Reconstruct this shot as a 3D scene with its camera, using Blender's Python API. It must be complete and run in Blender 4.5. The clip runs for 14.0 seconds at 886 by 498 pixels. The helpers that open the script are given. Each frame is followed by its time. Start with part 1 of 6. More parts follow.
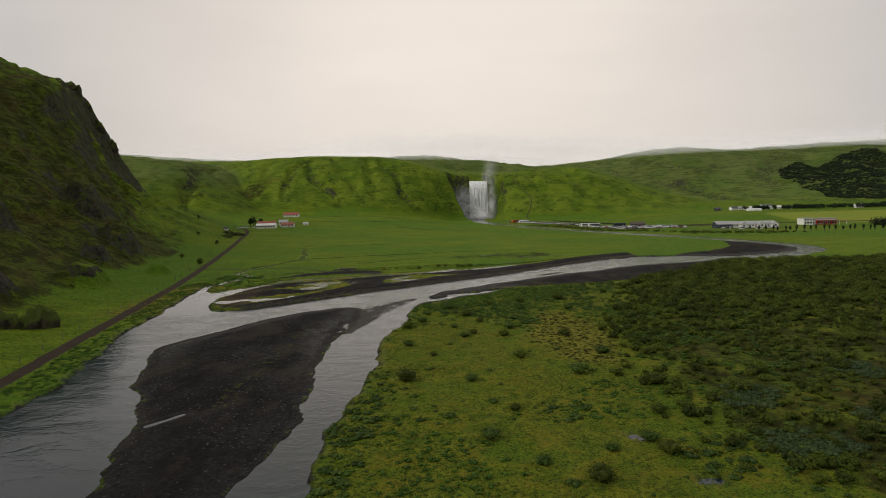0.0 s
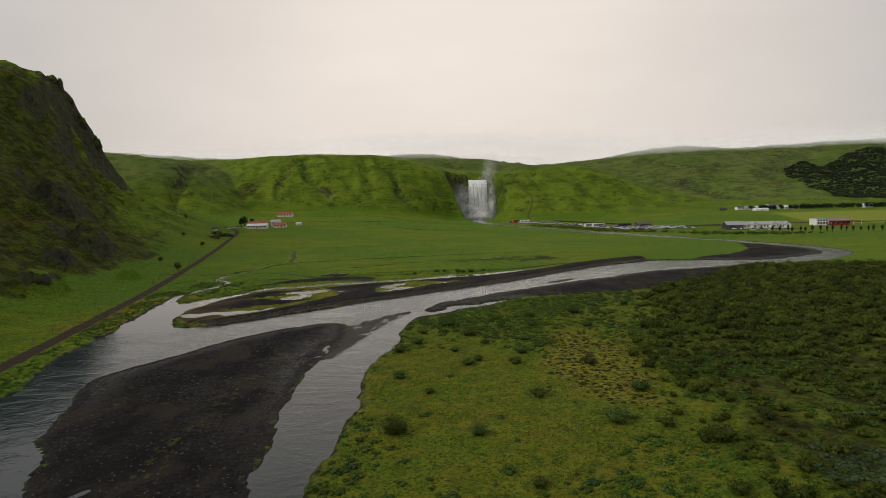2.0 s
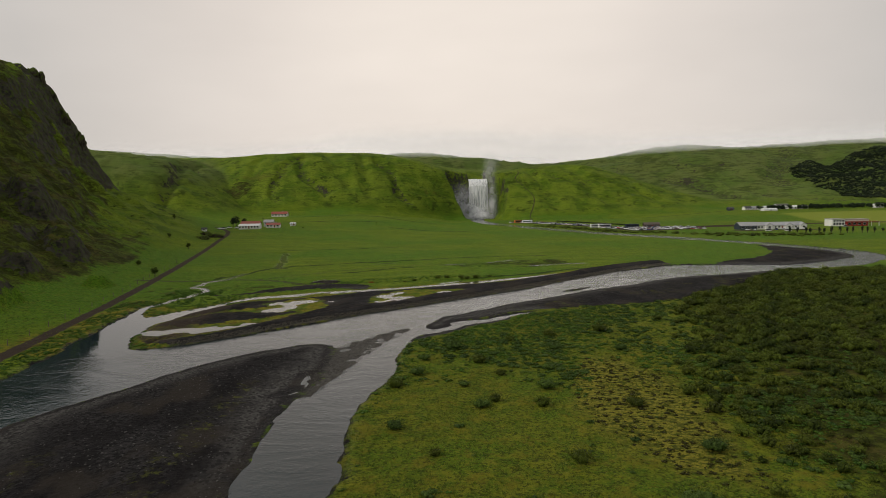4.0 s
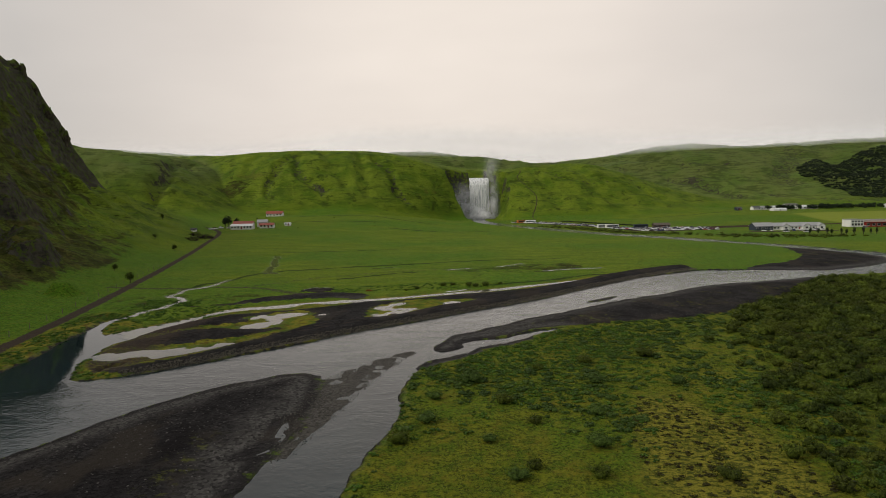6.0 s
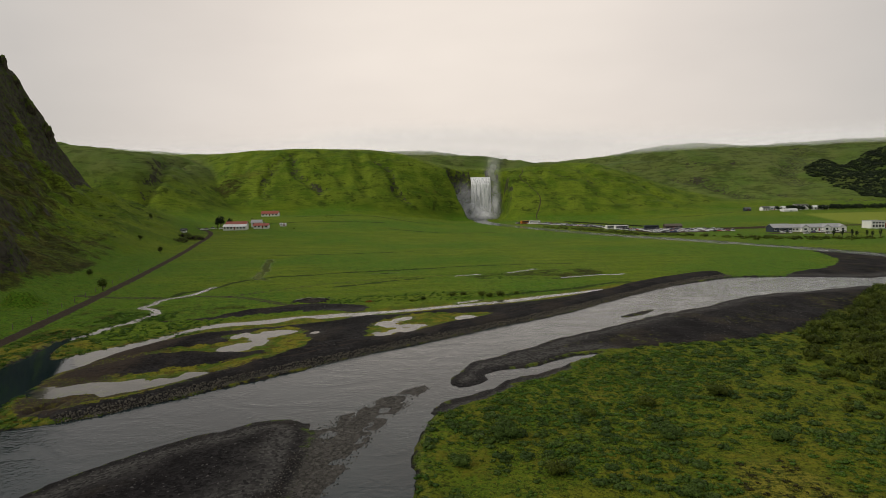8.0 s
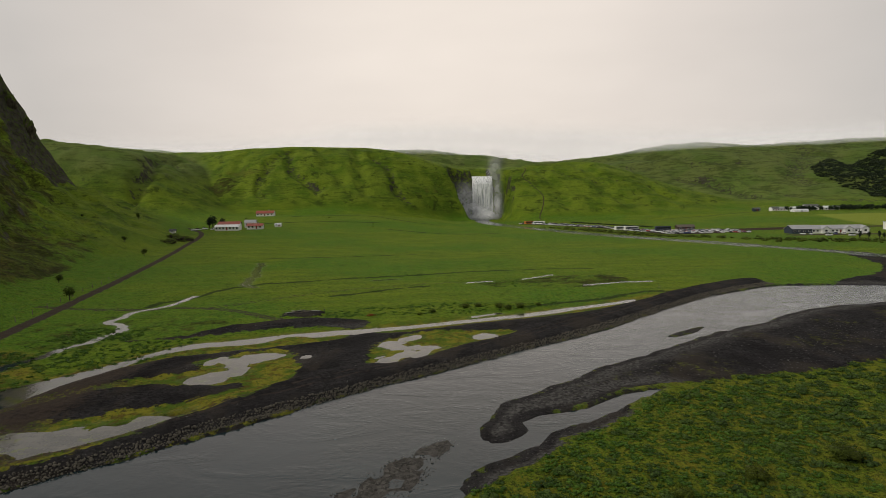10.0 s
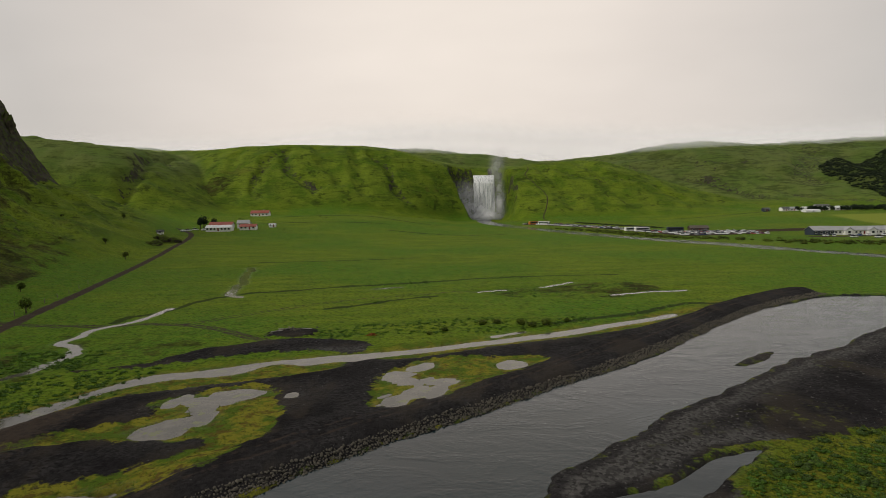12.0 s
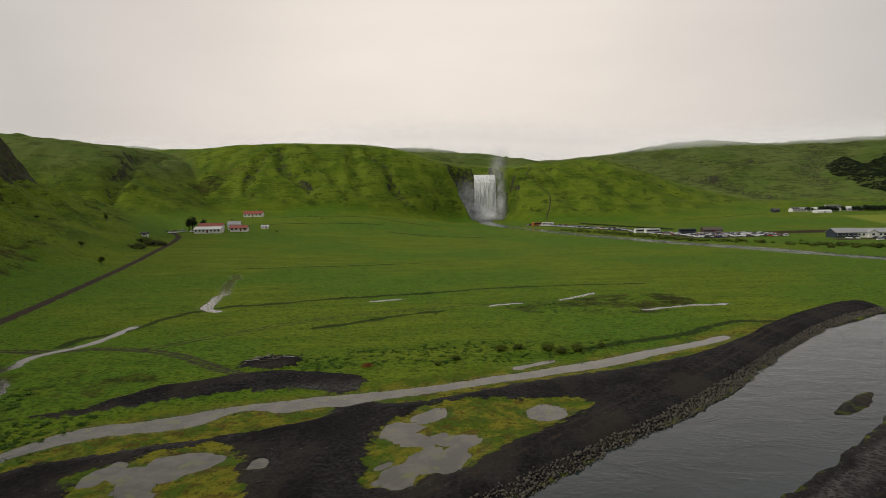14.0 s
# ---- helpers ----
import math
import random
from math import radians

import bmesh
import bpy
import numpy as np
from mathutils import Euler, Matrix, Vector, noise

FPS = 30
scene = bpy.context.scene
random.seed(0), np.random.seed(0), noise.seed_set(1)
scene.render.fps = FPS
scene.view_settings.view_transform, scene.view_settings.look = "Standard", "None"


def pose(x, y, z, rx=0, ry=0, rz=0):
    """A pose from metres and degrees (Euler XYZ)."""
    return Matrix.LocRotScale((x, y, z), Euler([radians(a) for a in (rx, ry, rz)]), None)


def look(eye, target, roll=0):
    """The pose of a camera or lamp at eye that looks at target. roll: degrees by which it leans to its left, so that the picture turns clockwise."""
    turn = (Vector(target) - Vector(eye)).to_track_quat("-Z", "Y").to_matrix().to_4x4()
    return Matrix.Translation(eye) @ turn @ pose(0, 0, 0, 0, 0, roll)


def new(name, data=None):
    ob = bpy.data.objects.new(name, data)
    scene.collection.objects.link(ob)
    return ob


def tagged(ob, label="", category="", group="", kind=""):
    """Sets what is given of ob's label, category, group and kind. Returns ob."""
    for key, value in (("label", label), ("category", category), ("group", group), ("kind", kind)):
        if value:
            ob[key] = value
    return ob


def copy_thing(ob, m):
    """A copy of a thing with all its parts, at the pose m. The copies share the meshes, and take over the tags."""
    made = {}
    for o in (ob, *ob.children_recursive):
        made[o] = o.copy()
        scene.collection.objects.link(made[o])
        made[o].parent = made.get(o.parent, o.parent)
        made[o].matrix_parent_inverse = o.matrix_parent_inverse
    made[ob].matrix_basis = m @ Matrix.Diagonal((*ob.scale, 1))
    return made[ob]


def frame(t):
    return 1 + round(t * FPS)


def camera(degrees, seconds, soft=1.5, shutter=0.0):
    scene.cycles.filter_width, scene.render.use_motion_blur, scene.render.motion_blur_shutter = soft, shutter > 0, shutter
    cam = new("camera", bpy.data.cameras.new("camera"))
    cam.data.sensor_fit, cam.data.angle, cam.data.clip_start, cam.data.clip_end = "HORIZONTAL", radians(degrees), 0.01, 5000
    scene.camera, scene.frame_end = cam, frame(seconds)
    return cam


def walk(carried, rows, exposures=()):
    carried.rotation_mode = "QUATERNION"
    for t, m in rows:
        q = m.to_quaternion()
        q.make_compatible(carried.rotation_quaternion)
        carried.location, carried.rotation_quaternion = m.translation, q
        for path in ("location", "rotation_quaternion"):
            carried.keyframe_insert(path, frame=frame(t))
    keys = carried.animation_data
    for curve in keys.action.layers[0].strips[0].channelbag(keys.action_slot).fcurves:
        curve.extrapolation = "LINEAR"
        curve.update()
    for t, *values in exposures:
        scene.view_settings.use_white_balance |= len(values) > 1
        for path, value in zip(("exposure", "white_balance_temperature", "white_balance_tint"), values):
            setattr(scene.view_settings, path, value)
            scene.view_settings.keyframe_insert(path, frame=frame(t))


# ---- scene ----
cam = camera(73.2, 14.0, soft=0.6)
METRES, EYE, TILT, LEAN, TURN = 148.0, 27.5, 0.37, 0.0, 0.0
ROWS = [
    (0.0, 0.0, 0.0, 0.0, -0.1, -4.94, 1.16),
    (0.5, 0.0005, 0.0359, -0.0, -0.14, -4.96, 1.14),
    (1.0, 0.0008, 0.0718, -0.0003, -0.17, -4.97, 1.13),
    (1.5, 0.0006, 0.1075, -0.0006, -0.22, -5.0, 1.12),
    (2.0, -0.0, 0.1432, -0.0009, -0.25, -5.01, 1.12),
    (2.5, -0.001, 0.1791, -0.0013, -0.27, -5.02, 1.1),
    (3.0, -0.0025, 0.2148, -0.0018, -0.3, -5.03, 1.08),
    (5.5, -0.0177, 0.3938, -0.0051, -0.48, -5.07, 1.02),
    (6.0, -0.0219, 0.4296, -0.006, -0.52, -5.08, 1.0),
    (6.5, -0.0266, 0.4651, -0.0065, -0.55, -5.09, 0.98),
    (7.0, -0.0312, 0.5006, -0.007, -0.6, -5.09, 0.97),
    (7.5, -0.0362, 0.5361, -0.0078, -0.64, -5.09, 0.94),
    (8.0, -0.0417, 0.5711, -0.0086, -0.67, -5.08, 0.91),
    (10.5, -0.068, 0.7466, -0.0125, -0.93, -5.1, 0.8),
    (11.0, -0.073, 0.7817, -0.0132, -0.99, -5.11, 0.79),
    (11.5, -0.0776, 0.8172, -0.0135, -1.02, -5.11, 0.77),
    (12.0, -0.0816, 0.8526, -0.0136, -1.04, -5.12, 0.76),
    (12.5, -0.0853, 0.8883, -0.0135, -1.08, -5.11, 0.75),
    (13.0, -0.0882, 0.9236, -0.0135, -1.12, -5.11, 0.74),
    (13.5, -0.091, 0.9588, -0.0133, -1.18, -5.12, 0.74),
    (14.0, -0.0934, 0.9942, -0.0134, -1.22, -5.12, 0.73),
]
walk(cam, [(t, pose(0, 0, EYE, TILT, LEAN, TURN) @ pose(METRES * x, METRES * y, METRES * z, 90 + pitch, roll, yaw)) for t, x, y, z, yaw, pitch, roll in ROWS])

# ---- world, sun, sky ----
world = bpy.data.worlds.new("overcast_sky")
scene.world = world
world.use_nodes = True
wn, wl = world.node_tree.nodes, world.node_tree.links
wn.clear()


def wnode(kind, **values):
    n = wn.new(kind)
    for key, value in values.items():
        n.inputs[key].default_value = value
    return n


w_out = wn.new("ShaderNodeOutputWorld")
w_bg = wnode("ShaderNodeBackground", Strength=1.0)
w_co = wn.new("ShaderNodeTexCoord")
w_sky = wn.new("ShaderNodeTexSky")
w_sky.sky_type, w_sky.sun_disc = "NISHITA", False
w_sky.sun_elevation, w_sky.sun_rotation = radians(34), radians(251)
w_sky.air_density, w_sky.dust_density, w_sky.ozone_density = 1.0, 6.0, 1.0
# overcast: a bright veil of cloud, a little brighter where the sun stands behind it, over the clear sky
w_dot = wn.new("ShaderNodeVectorMath")
w_dot.operation = "DOT_PRODUCT"
w_dot.inputs[1].default_value = Vector((0.03, 0.955, 0.295)).normalized()
w_nrm = wn.new("ShaderNodeVectorMath")
w_nrm.operation = "NORMALIZE"
w_ramp = wn.new("ShaderNodeValToRGB")
w_ramp.color_ramp.elements[0].position, w_ramp.color_ramp.elements[0].color = 0.0, (0.40, 0.40, 0.39, 1)
w_ramp.color_ramp.elements[1].position, w_ramp.color_ramp.elements[1].color = 1.0, (0.875, 0.785, 0.70, 1)
e = w_ramp.color_ramp.elements.new(0.82)
e.color = (0.595, 0.557, 0.52, 1)
e = w_ramp.color_ramp.elements.new(0.95)
e.color = (0.77, 0.695, 0.63, 1)
w_map = wnode("ShaderNodeMapping", Scale=(1.6, 1.6, 5.0))
w_noise = wnode("ShaderNodeTexNoise", Scale=1.3, Detail=4.0, Roughness=0.5)
w_nr = wnode("ShaderNodeMapRange")
w_nr.inputs["From Min"].default_value, w_nr.inputs["From Max"].default_value = 0.3, 0.75
w_nr.inputs["To Min"].default_value, w_nr.inputs["To Max"].default_value = 0.93, 1.04
w_mul = wn.new("ShaderNodeVectorMath")
w_mul.operation = "SCALE"
w_sc = wn.new("ShaderNodeVectorMath")
w_sc.operation = "SCALE"
w_sc.inputs["Scale"].default_value = 0.006
w_add = wn.new("ShaderNodeVectorMath")
w_add.operation = "ADD"
wl.new(w_co.outputs["Generated"], w_nrm.inputs[0])
wl.new(w_nrm.outputs[0], w_dot.inputs[0])
wl.new(w_dot.outputs["Value"], w_ramp.inputs[0])
wl.new(w_nrm.outputs[0], w_map.inputs["Vector"])
wl.new(w_map.outputs[0], w_noise.inputs["Vector"])
wl.new(w_noise.outputs["Fac"], w_nr.inputs["Value"])
wl.new(w_ramp.outputs["Color"], w_mul.inputs[0])
wl.new(w_nr.outputs["Result"], w_mul.inputs["Scale"])
wl.new(w_sky.outputs["Color"], w_sc.inputs[0])
wl.new(w_mul.outputs[0], w_add.inputs[0])
wl.new(w_sc.outputs[0], w_add.inputs[1])
wl.new(w_add.outputs[0], w_bg.inputs["Color"])
wl.new(w_bg.outputs[0], w_out.inputs["Surface"])

sun_data = bpy.data.lights.new("sun", "SUN")
sun_data.energy, sun_data.angle, sun_data.color = 1.45, radians(22), (1.0, 0.95, 0.86)
sun = new("sun", sun_data)
sun.matrix_world = look((-140, -48, 100), (0, 0, 0))

# ---- materials ----


class Mat:
    """Short hand for node materials."""

    def __init__(self, name):
        self.m = bpy.data.materials.new(name)
        self.m.use_nodes = True
        self.t = self.m.node_tree
        self.n, self.l = self.t.nodes, self.t.links
        self.bsdf = self.n["Principled BSDF"]
        self.out = self.n["Material Output"]
        self.geo = None

    def put(self, socket, value):
        if isinstance(value, bpy.types.NodeSocket):
            self.l.new(value, socket)
        elif isinstance(value, (tuple, list)) and socket.type == "RGBA" and len(value) == 3:
            socket.default_value = (*value, 1)
        else:
            socket.default_value = value

    def math(self, op, a, b=0.0, c=None, clamp=False):
        n = self.n.new("ShaderNodeMath")
        n.operation, n.use_clamp = op, clamp
        self.put(n.inputs[0], a)
        self.put(n.inputs[1], b)
        if c is not None:
            self.put(n.inputs[2], c)
        return n.outputs[0]

    def pos(self, scale=(1, 1, 1), obj=False):
        n = self.n.new("ShaderNodeMapping")
        n.inputs["Scale"].default_value = scale
        if obj:
            c = self.n.new("ShaderNodeTexCoord").outputs["Object"]
        else:
            c = self.n.new("ShaderNodeNewGeometry").outputs["Position"]
        self.l.new(c, n.inputs["Vector"])
        return n.outputs[0]

    def noise(self, scale, detail=4.0, rough=0.55, stretch=(1, 1, 1), obj=False, warp=0.0):
        n = self.n.new("ShaderNodeTexNoise")
        n.inputs["Scale"].default_value, n.inputs["Detail"].default_value = scale, detail
        n.inputs["Roughness"].default_value, n.inputs["Distortion"].default_value = rough, warp
        self.l.new(self.pos(stretch, obj), n.inputs["Vector"])
        return n.outputs["Fac"]

    def cells(self, scale, stretch=(1, 1, 1), what="Distance", obj=False, feature="F1"):
        n = self.n.new("ShaderNodeTexVoronoi")
        n.feature = feature
        n.inputs["Scale"].default_value = scale
        self.l.new(self.pos(stretch, obj), n.inputs["Vector"])
        return n.outputs[what]

    def attr(self, name):
        n = self.n.new("ShaderNodeAttribute")
        n.attribute_name = name
        return n.outputs["Fac"]

    def rand(self):
        return self.n.new("ShaderNodeObjectInfo").outputs["Random"]

    def island(self):
        return self.n.new("ShaderNodeNewGeometry").outputs["Random Per Island"]

    def span(self, v, a, b, lo=0.0, hi=1.0, smooth=True):
        n = self.n.new("ShaderNodeMapRange")
        n.interpolation_type = "SMOOTHSTEP" if smooth else "LINEAR"
        self.put(n.inputs["Value"], v)
        for key, x in (("From Min", a), ("From Max", b), ("To Min", lo), ("To Max", hi)):
            self.put(n.inputs[key], x)
        return n.outputs["Result"]

    def mix(self, f, a, b):
        n = self.n.new("ShaderNodeMix")
        n.data_type = "RGBA"
        self.put(n.inputs[0], f)
        self.put(n.inputs[6], a)
        self.put(n.inputs[7], b)
        return n.outputs[2]

    def ramp(self, v, *stops):
        n = self.n.new("ShaderNodeValToRGB")
        es = n.color_ramp.elements
        es[0].position, es[0].color = stops[0][0], (*stops[0][1], 1)
        es[1].position, es[1].color = stops[-1][0], (*stops[-1][1], 1)
        for p, c in stops[1:-1]:
            es.new(p).color = (*c, 1)
        self.put(n.inputs[0], v)
        return n.outputs["Color"]

    def bump(self, h, strength=0.5, dist=0.1, normal=None):
        n = self.n.new("ShaderNodeBump")
        n.inputs["Strength"].default_value, n.inputs["Distance"].default_value = strength, dist
        self.put(n.inputs["Height"], h)
        if normal is not None:
            self.l.new(normal, n.inputs["Normal"])
        return n.outputs[0]

    def done(self, color, rough=0.8, normal=None, metal=0.0, spec=0.3, alpha=None):
        self.put(self.bsdf.inputs["Base Color"], color)
        self.put(self.bsdf.inputs["Roughness"], rough)
        self.put(self.bsdf.inputs["Metallic"], metal)
        self.put(self.bsdf.inputs["Specular IOR Level"], spec)
        if normal is not None:
            self.put(self.bsdf.inputs["Normal"], normal)
        if alpha is not None:
            self.put(self.bsdf.inputs["Alpha"], alpha)
        return self.m


def ground_material():
    m = Mat("ground")
    fine = m.noise(2.6, 6.0, 0.7)
    mid = m.noise(0.35, 6.0, 0.65)
    big = m.noise(0.045, 4.0, 0.55)
    huge = m.noise(0.011, 3.0, 0.5)
    streak = m.noise(0.10, 4.0, 0.6, (0.35, 1.7, 1))
    flecks = m.noise(1.1, 6.0, 0.75, (0.8, 1.0, 1))
    # hay fields: green in faint strips
    field = m.mix(m.span(streak, 0.38, 0.64), (0.098, 0.164, 0.010), (0.158, 0.218, 0.014))
    field = m.mix(m.span(huge, 0.42, 0.60), field, (0.080, 0.172, 0.012))
    field = m.mix(m.span(mid, 0.52, 0.66, 0, 0.5), field, (0.155, 0.165, 0.018))
    field = m.mix(m.span(m.noise(1.9, 6.0, 0.75, (0.7, 1.0, 1)), 0.47, 0.58, 0, 0.75), field, (0.026, 0.044, 0.005))
    field = m.mix(m.span(m.noise(2.2, 5.0, 0.7, (0.6, 1.3, 1)), 0.54, 0.62, 0, 0.6), field, (0.185, 0.240, 0.022))
    field = m.mix(m.span(m.noise(0.28, 5.0, 0.7, (0.5, 1.2, 1)), 0.54, 0.66, 0, 0.45), field, (0.040, 0.066, 0.007))
    field = m.mix(m.span(m.noise(0.55, 6.0, 0.72, (0.5, 1.3, 1)), 0.56, 0.68, 0, 0.5), field, (0.180, 0.205, 0.020))
    field = m.mix(m.attr("mown"), field, (0.190, 0.230, 0.030))
    field = m.mix(m.attr("soil"), field, m.mix(fine, (0.030, 0.018, 0.012), (0.055, 0.036, 0.024)))
    # hill grass
    hill = m.mix(m.span(big, 0.38, 0.62), (0.082, 0.140, 0.010), (0.150, 0.206, 0.016))
    hill = m.mix(m.span(mid, 0.48, 0.64, 0, 0.28), hill, (0.080, 0.082, 0.015))
    hill = m.mix(m.span(m.noise(0.07, 7.0, 0.75, (1.0, 0.7, 1.6)), 0.55, 0.62, 0, 0.8), hill, (0.028, 0.043, 0.006))
    hill = m.mix(m.span(m.noise(0.30, 7.0, 0.75, (0.5, 0.4, 1.2)), 0.53, 0.60, 0, 0.7), hill, (0.150, 0.200, 0.016))
    hill = m.mix(m.span(m.noise(0.02, 5.0, 0.65), 0.60, 0.70, 0, 0.45), hill, (0.105, 0.085, 0.020))
    hill = m.mix(m.span(flecks, 0.50, 0.60, 0, 0.65), hill, (0.024, 0.038, 0.005))
    hill = m.mix(m.span(m.noise(0.045, 6.0, 0.7, (0.5, 0.5, 2.6)), 0.53, 0.60, 0, 0.4), hill, (0.036, 0.060, 0.008))
    hill = m.mix(m.span(m.noise(0.25, 5.0, 0.65, (0.28, 0.28, 2.4)), 0.54, 0.64, 0, 0.5), hill, (0.036, 0.060, 0.008))
    # mossy grass on the upper hills, its colour paled to paint in distance haze
    hazy_upland = m.mix(m.span(m.noise(0.018, 5.0, 0.6), 0.40, 0.60), (0.088, 0.134, 0.028), (0.124, 0.152, 0.042))
    hazy_upland = m.mix(m.span(m.noise(0.16, 6.0, 0.7, (0.3, 0.3, 2.2)), 0.50, 0.60, 0, 0.75), hazy_upland, (0.044, 0.058, 0.018))
    hazy_upland = m.mix(m.span(m.noise(0.03, 7.0, 0.72, (0.7, 1.0, 1.6)), 0.52, 0.60, 0, 0.65), hazy_upland, (0.036, 0.050, 0.014))
    hazy_upland = m.mix(m.span(flecks, 0.52, 0.64, 0, 0.4), hazy_upland, (0.045, 0.050, 0.018))
    hill = m.mix(m.math("MULTIPLY", m.attr("hazy_upland"), 0.85), hill, hazy_upland)
    # heath: darker, browner cover on rough ground, with the left slope's shade painted in
    heath_shade = m.mix(m.span(m.noise(0.16, 7.0, 0.72), 0.46, 0.58), (0.030, 0.033, 0.007), (0.080, 0.102, 0.011))
    heath_shade = m.mix(m.span(m.noise(0.06, 6.0, 0.7), 0.50, 0.62, 0, 0.7), heath_shade, (0.082, 0.058, 0.019))
    heath_shade = m.mix(m.span(m.noise(0.35, 6.0, 0.7, (0.25, 0.25, 1.5)), 0.50, 0.58, 0, 0.75), heath_shade, (0.017, 0.013, 0.006))
    heath_shade = m.mix(m.span(m.noise(0.11, 5.0, 0.7, (1, 0.6, 1.4)), 0.55, 0.62, 0, 0.6), heath_shade, (0.085, 0.118, 0.012))
    heath_shade = m.mix(m.span(flecks, 0.48, 0.60, 0, 0.7), heath_shade, (0.010, 0.012, 0.003))
    # mossy meadow on the near bank
    moss = m.mix(m.span(mid, 0.40, 0.62), (0.074, 0.118, 0.009), (0.150, 0.165, 0.013))
    moss = m.mix(m.span(big, 0.46, 0.62, 0, 0.75), moss, (0.078, 0.142, 0.010))
    moss = m.mix(m.span(fine, 0.48, 0.57, 0, 0.8), moss, (0.026, 0.036, 0.006))
    moss = m.mix(m.span(m.noise(4.5, 4.0, 0.7), 0.54, 0.62, 0, 0.6), moss, (0.215, 0.225, 0.024))
    moss = m.mix(m.span(m.noise(0.22, 6.0, 0.75), 0.50, 0.64, 0, 0.6), moss, (0.178, 0.150, 0.016))
    moss = m.mix(m.span(m.noise(1.1, 6.0, 0.75), 0.53, 0.64, 0, 0.5), moss, (0.205, 0.205, 0.018))
    moss = m.mix(m.span(m.noise(0.6, 6.0, 0.75), 0.58, 0.66, 0, 0.7), moss, (0.026, 0.034, 0.007))
    ochre = m.mix(m.span(m.noise(1.6, 6.0, 0.75, (0.7, 1.2, 1)), 0.47, 0.56), (0.225, 0.205, 0.026), (0.070, 0.080, 0.012))
    ochre = m.mix(m.span(m.noise(5.0, 4.0, 0.7), 0.52, 0.60, 0, 0.6), ochre, (0.045, 0.052, 0.009))
    moss = m.mix(m.span(m.math("ADD", m.attr("ochre"), m.math("MULTIPLY", m.noise(0.25, 6.0, 0.7), 1.6)), 1.0, 1.7), moss, ochre)
    # marsh on the far bank: yellow moss, rust and fresh green
    marsh = m.mix(m.span(m.noise(0.22, 6.0, 0.7), 0.44, 0.56), (0.200, 0.190, 0.020), (0.076, 0.124, 0.012))
    marsh = m.mix(m.span(m.noise(0.5, 6.0, 0.7), 0.50, 0.62, 0, 0.85), marsh, (0.098, 0.064, 0.015))
    marsh = m.mix(m.span(m.noise(1.6, 5.0, 0.75), 0.53, 0.62, 0, 0.7), marsh, (0.036, 0.046, 0.008))
    green = m.mix(m.attr("hill"), field, hill)
    green = m.mix(m.attr("meadow"), green, moss)
    green = m.mix(m.attr("marsh"), green, marsh)
    hth = m.math("ADD", m.attr("heath_shade"), m.math("MULTIPLY", m.math("SUBTRACT", m.noise(0.09, 6.0, 0.7), 0.5), 1.6))
    green = m.mix(m.span(hth, 0.38, 0.62, 0, 0.9), green, heath_shade)
    # black volcanic gravel
    stone = m.cells(3.0, what="Color")
    sep = m.n.new("ShaderNodeSeparateColor")
    m.l.new(stone, sep.inputs[0])
    grav = m.mix(sep.outputs[0], (0.008, 0.0077, 0.0080), (0.046, 0.043, 0.043))
    grav = m.mix(m.span(big, 0.35, 0.65, 0, 0.6), grav, (0.017, 0.015, 0.016))
    grav = m.mix(m.span(m.noise(0.16, 5.0, 0.6, (1.0, 0.5, 1)), 0.40, 0.66, 0, 0.75), grav, (0.0085, 0.0072, 0.0080))
    grav = m.mix(m.span(m.noise(0.11, 5.0, 0.6, (1.0, 0.6, 1)), 0.50, 0.62, 0, 0.7), grav, m.mix(fine, (0.020, 0.016, 0.012), (0.062, 0.052, 0.042)))
    grav = m.mix(m.math("MULTIPLY", m.attr("tuft"), m.span(m.noise(0.8, 5.0, 0.7), 0.52, 0.66)), grav, (0.085, 0.092, 0.018))
    dry = m.math("MULTIPLY", m.span(m.attr("shore"), 0.9, 2.2), m.span(m.math("ADD", m.attr("shore"), m.math("MULTIPLY", m.noise(0.2, 4.0), 5.0)), 4.5, 9.5, 0.9, 0.0))
    dry = m.math("MULTIPLY", dry, m.attr("pebble"))
    grav = m.mix(dry, grav, m.mix(sep.outputs[1], (0.026, 0.025, 0.024), (0.115, 0.110, 0.104)))
    grav = m.mix(m.attr("shoal"), grav, m.mix(sep.outputs[1], (0.050, 0.046, 0.040), (0.190, 0.178, 0.160)))
    edge = m.math("ADD", m.attr("gravel"), m.math("MULTIPLY", m.math("SUBTRACT", m.noise(0.5, 6.0, 0.7), 0.5), 5.0))
    gm = m.span(edge, -0.25, 0.25)
    col = m.mix(gm, green, grav)
    # bare rock on steep ground
    rk = m.math("ADD", m.attr("rock"), m.math("MULTIPLY", m.math("SUBTRACT", m.noise(0.22, 8.0, 0.78), 0.5), 2.4))
    rockc = m.mix(m.span(m.noise(0.3, 6.0, 0.7, (1, 1, 0.8)), 0.35, 0.7), (0.020, 0.019, 0.016), (0.074, 0.068, 0.052))
    rockc = m.mix(m.span(m.noise(0.5, 6.0, 0.7, (0.4, 0.4, 1.6)), 0.48, 0.60, 0, 0.8), rockc, (0.060, 0.052, 0.034))
    rockc = m.mix(m.span(m.noise(0.40, 7.0, 0.75), 0.51, 0.58, 0, 0.9), rockc, (0.056, 0.080, 0.012))
    rm = m.span(rk, 0.45, 0.60)
    col = m.mix(rm, col, rockc)
    # wheel tracks, paths and ditches
    tr = m.math("ADD", m.attr("track"), m.math("MULTIPLY", m.math("SUBTRACT", m.noise(1.4, 4.0), 0.5), 1.2))
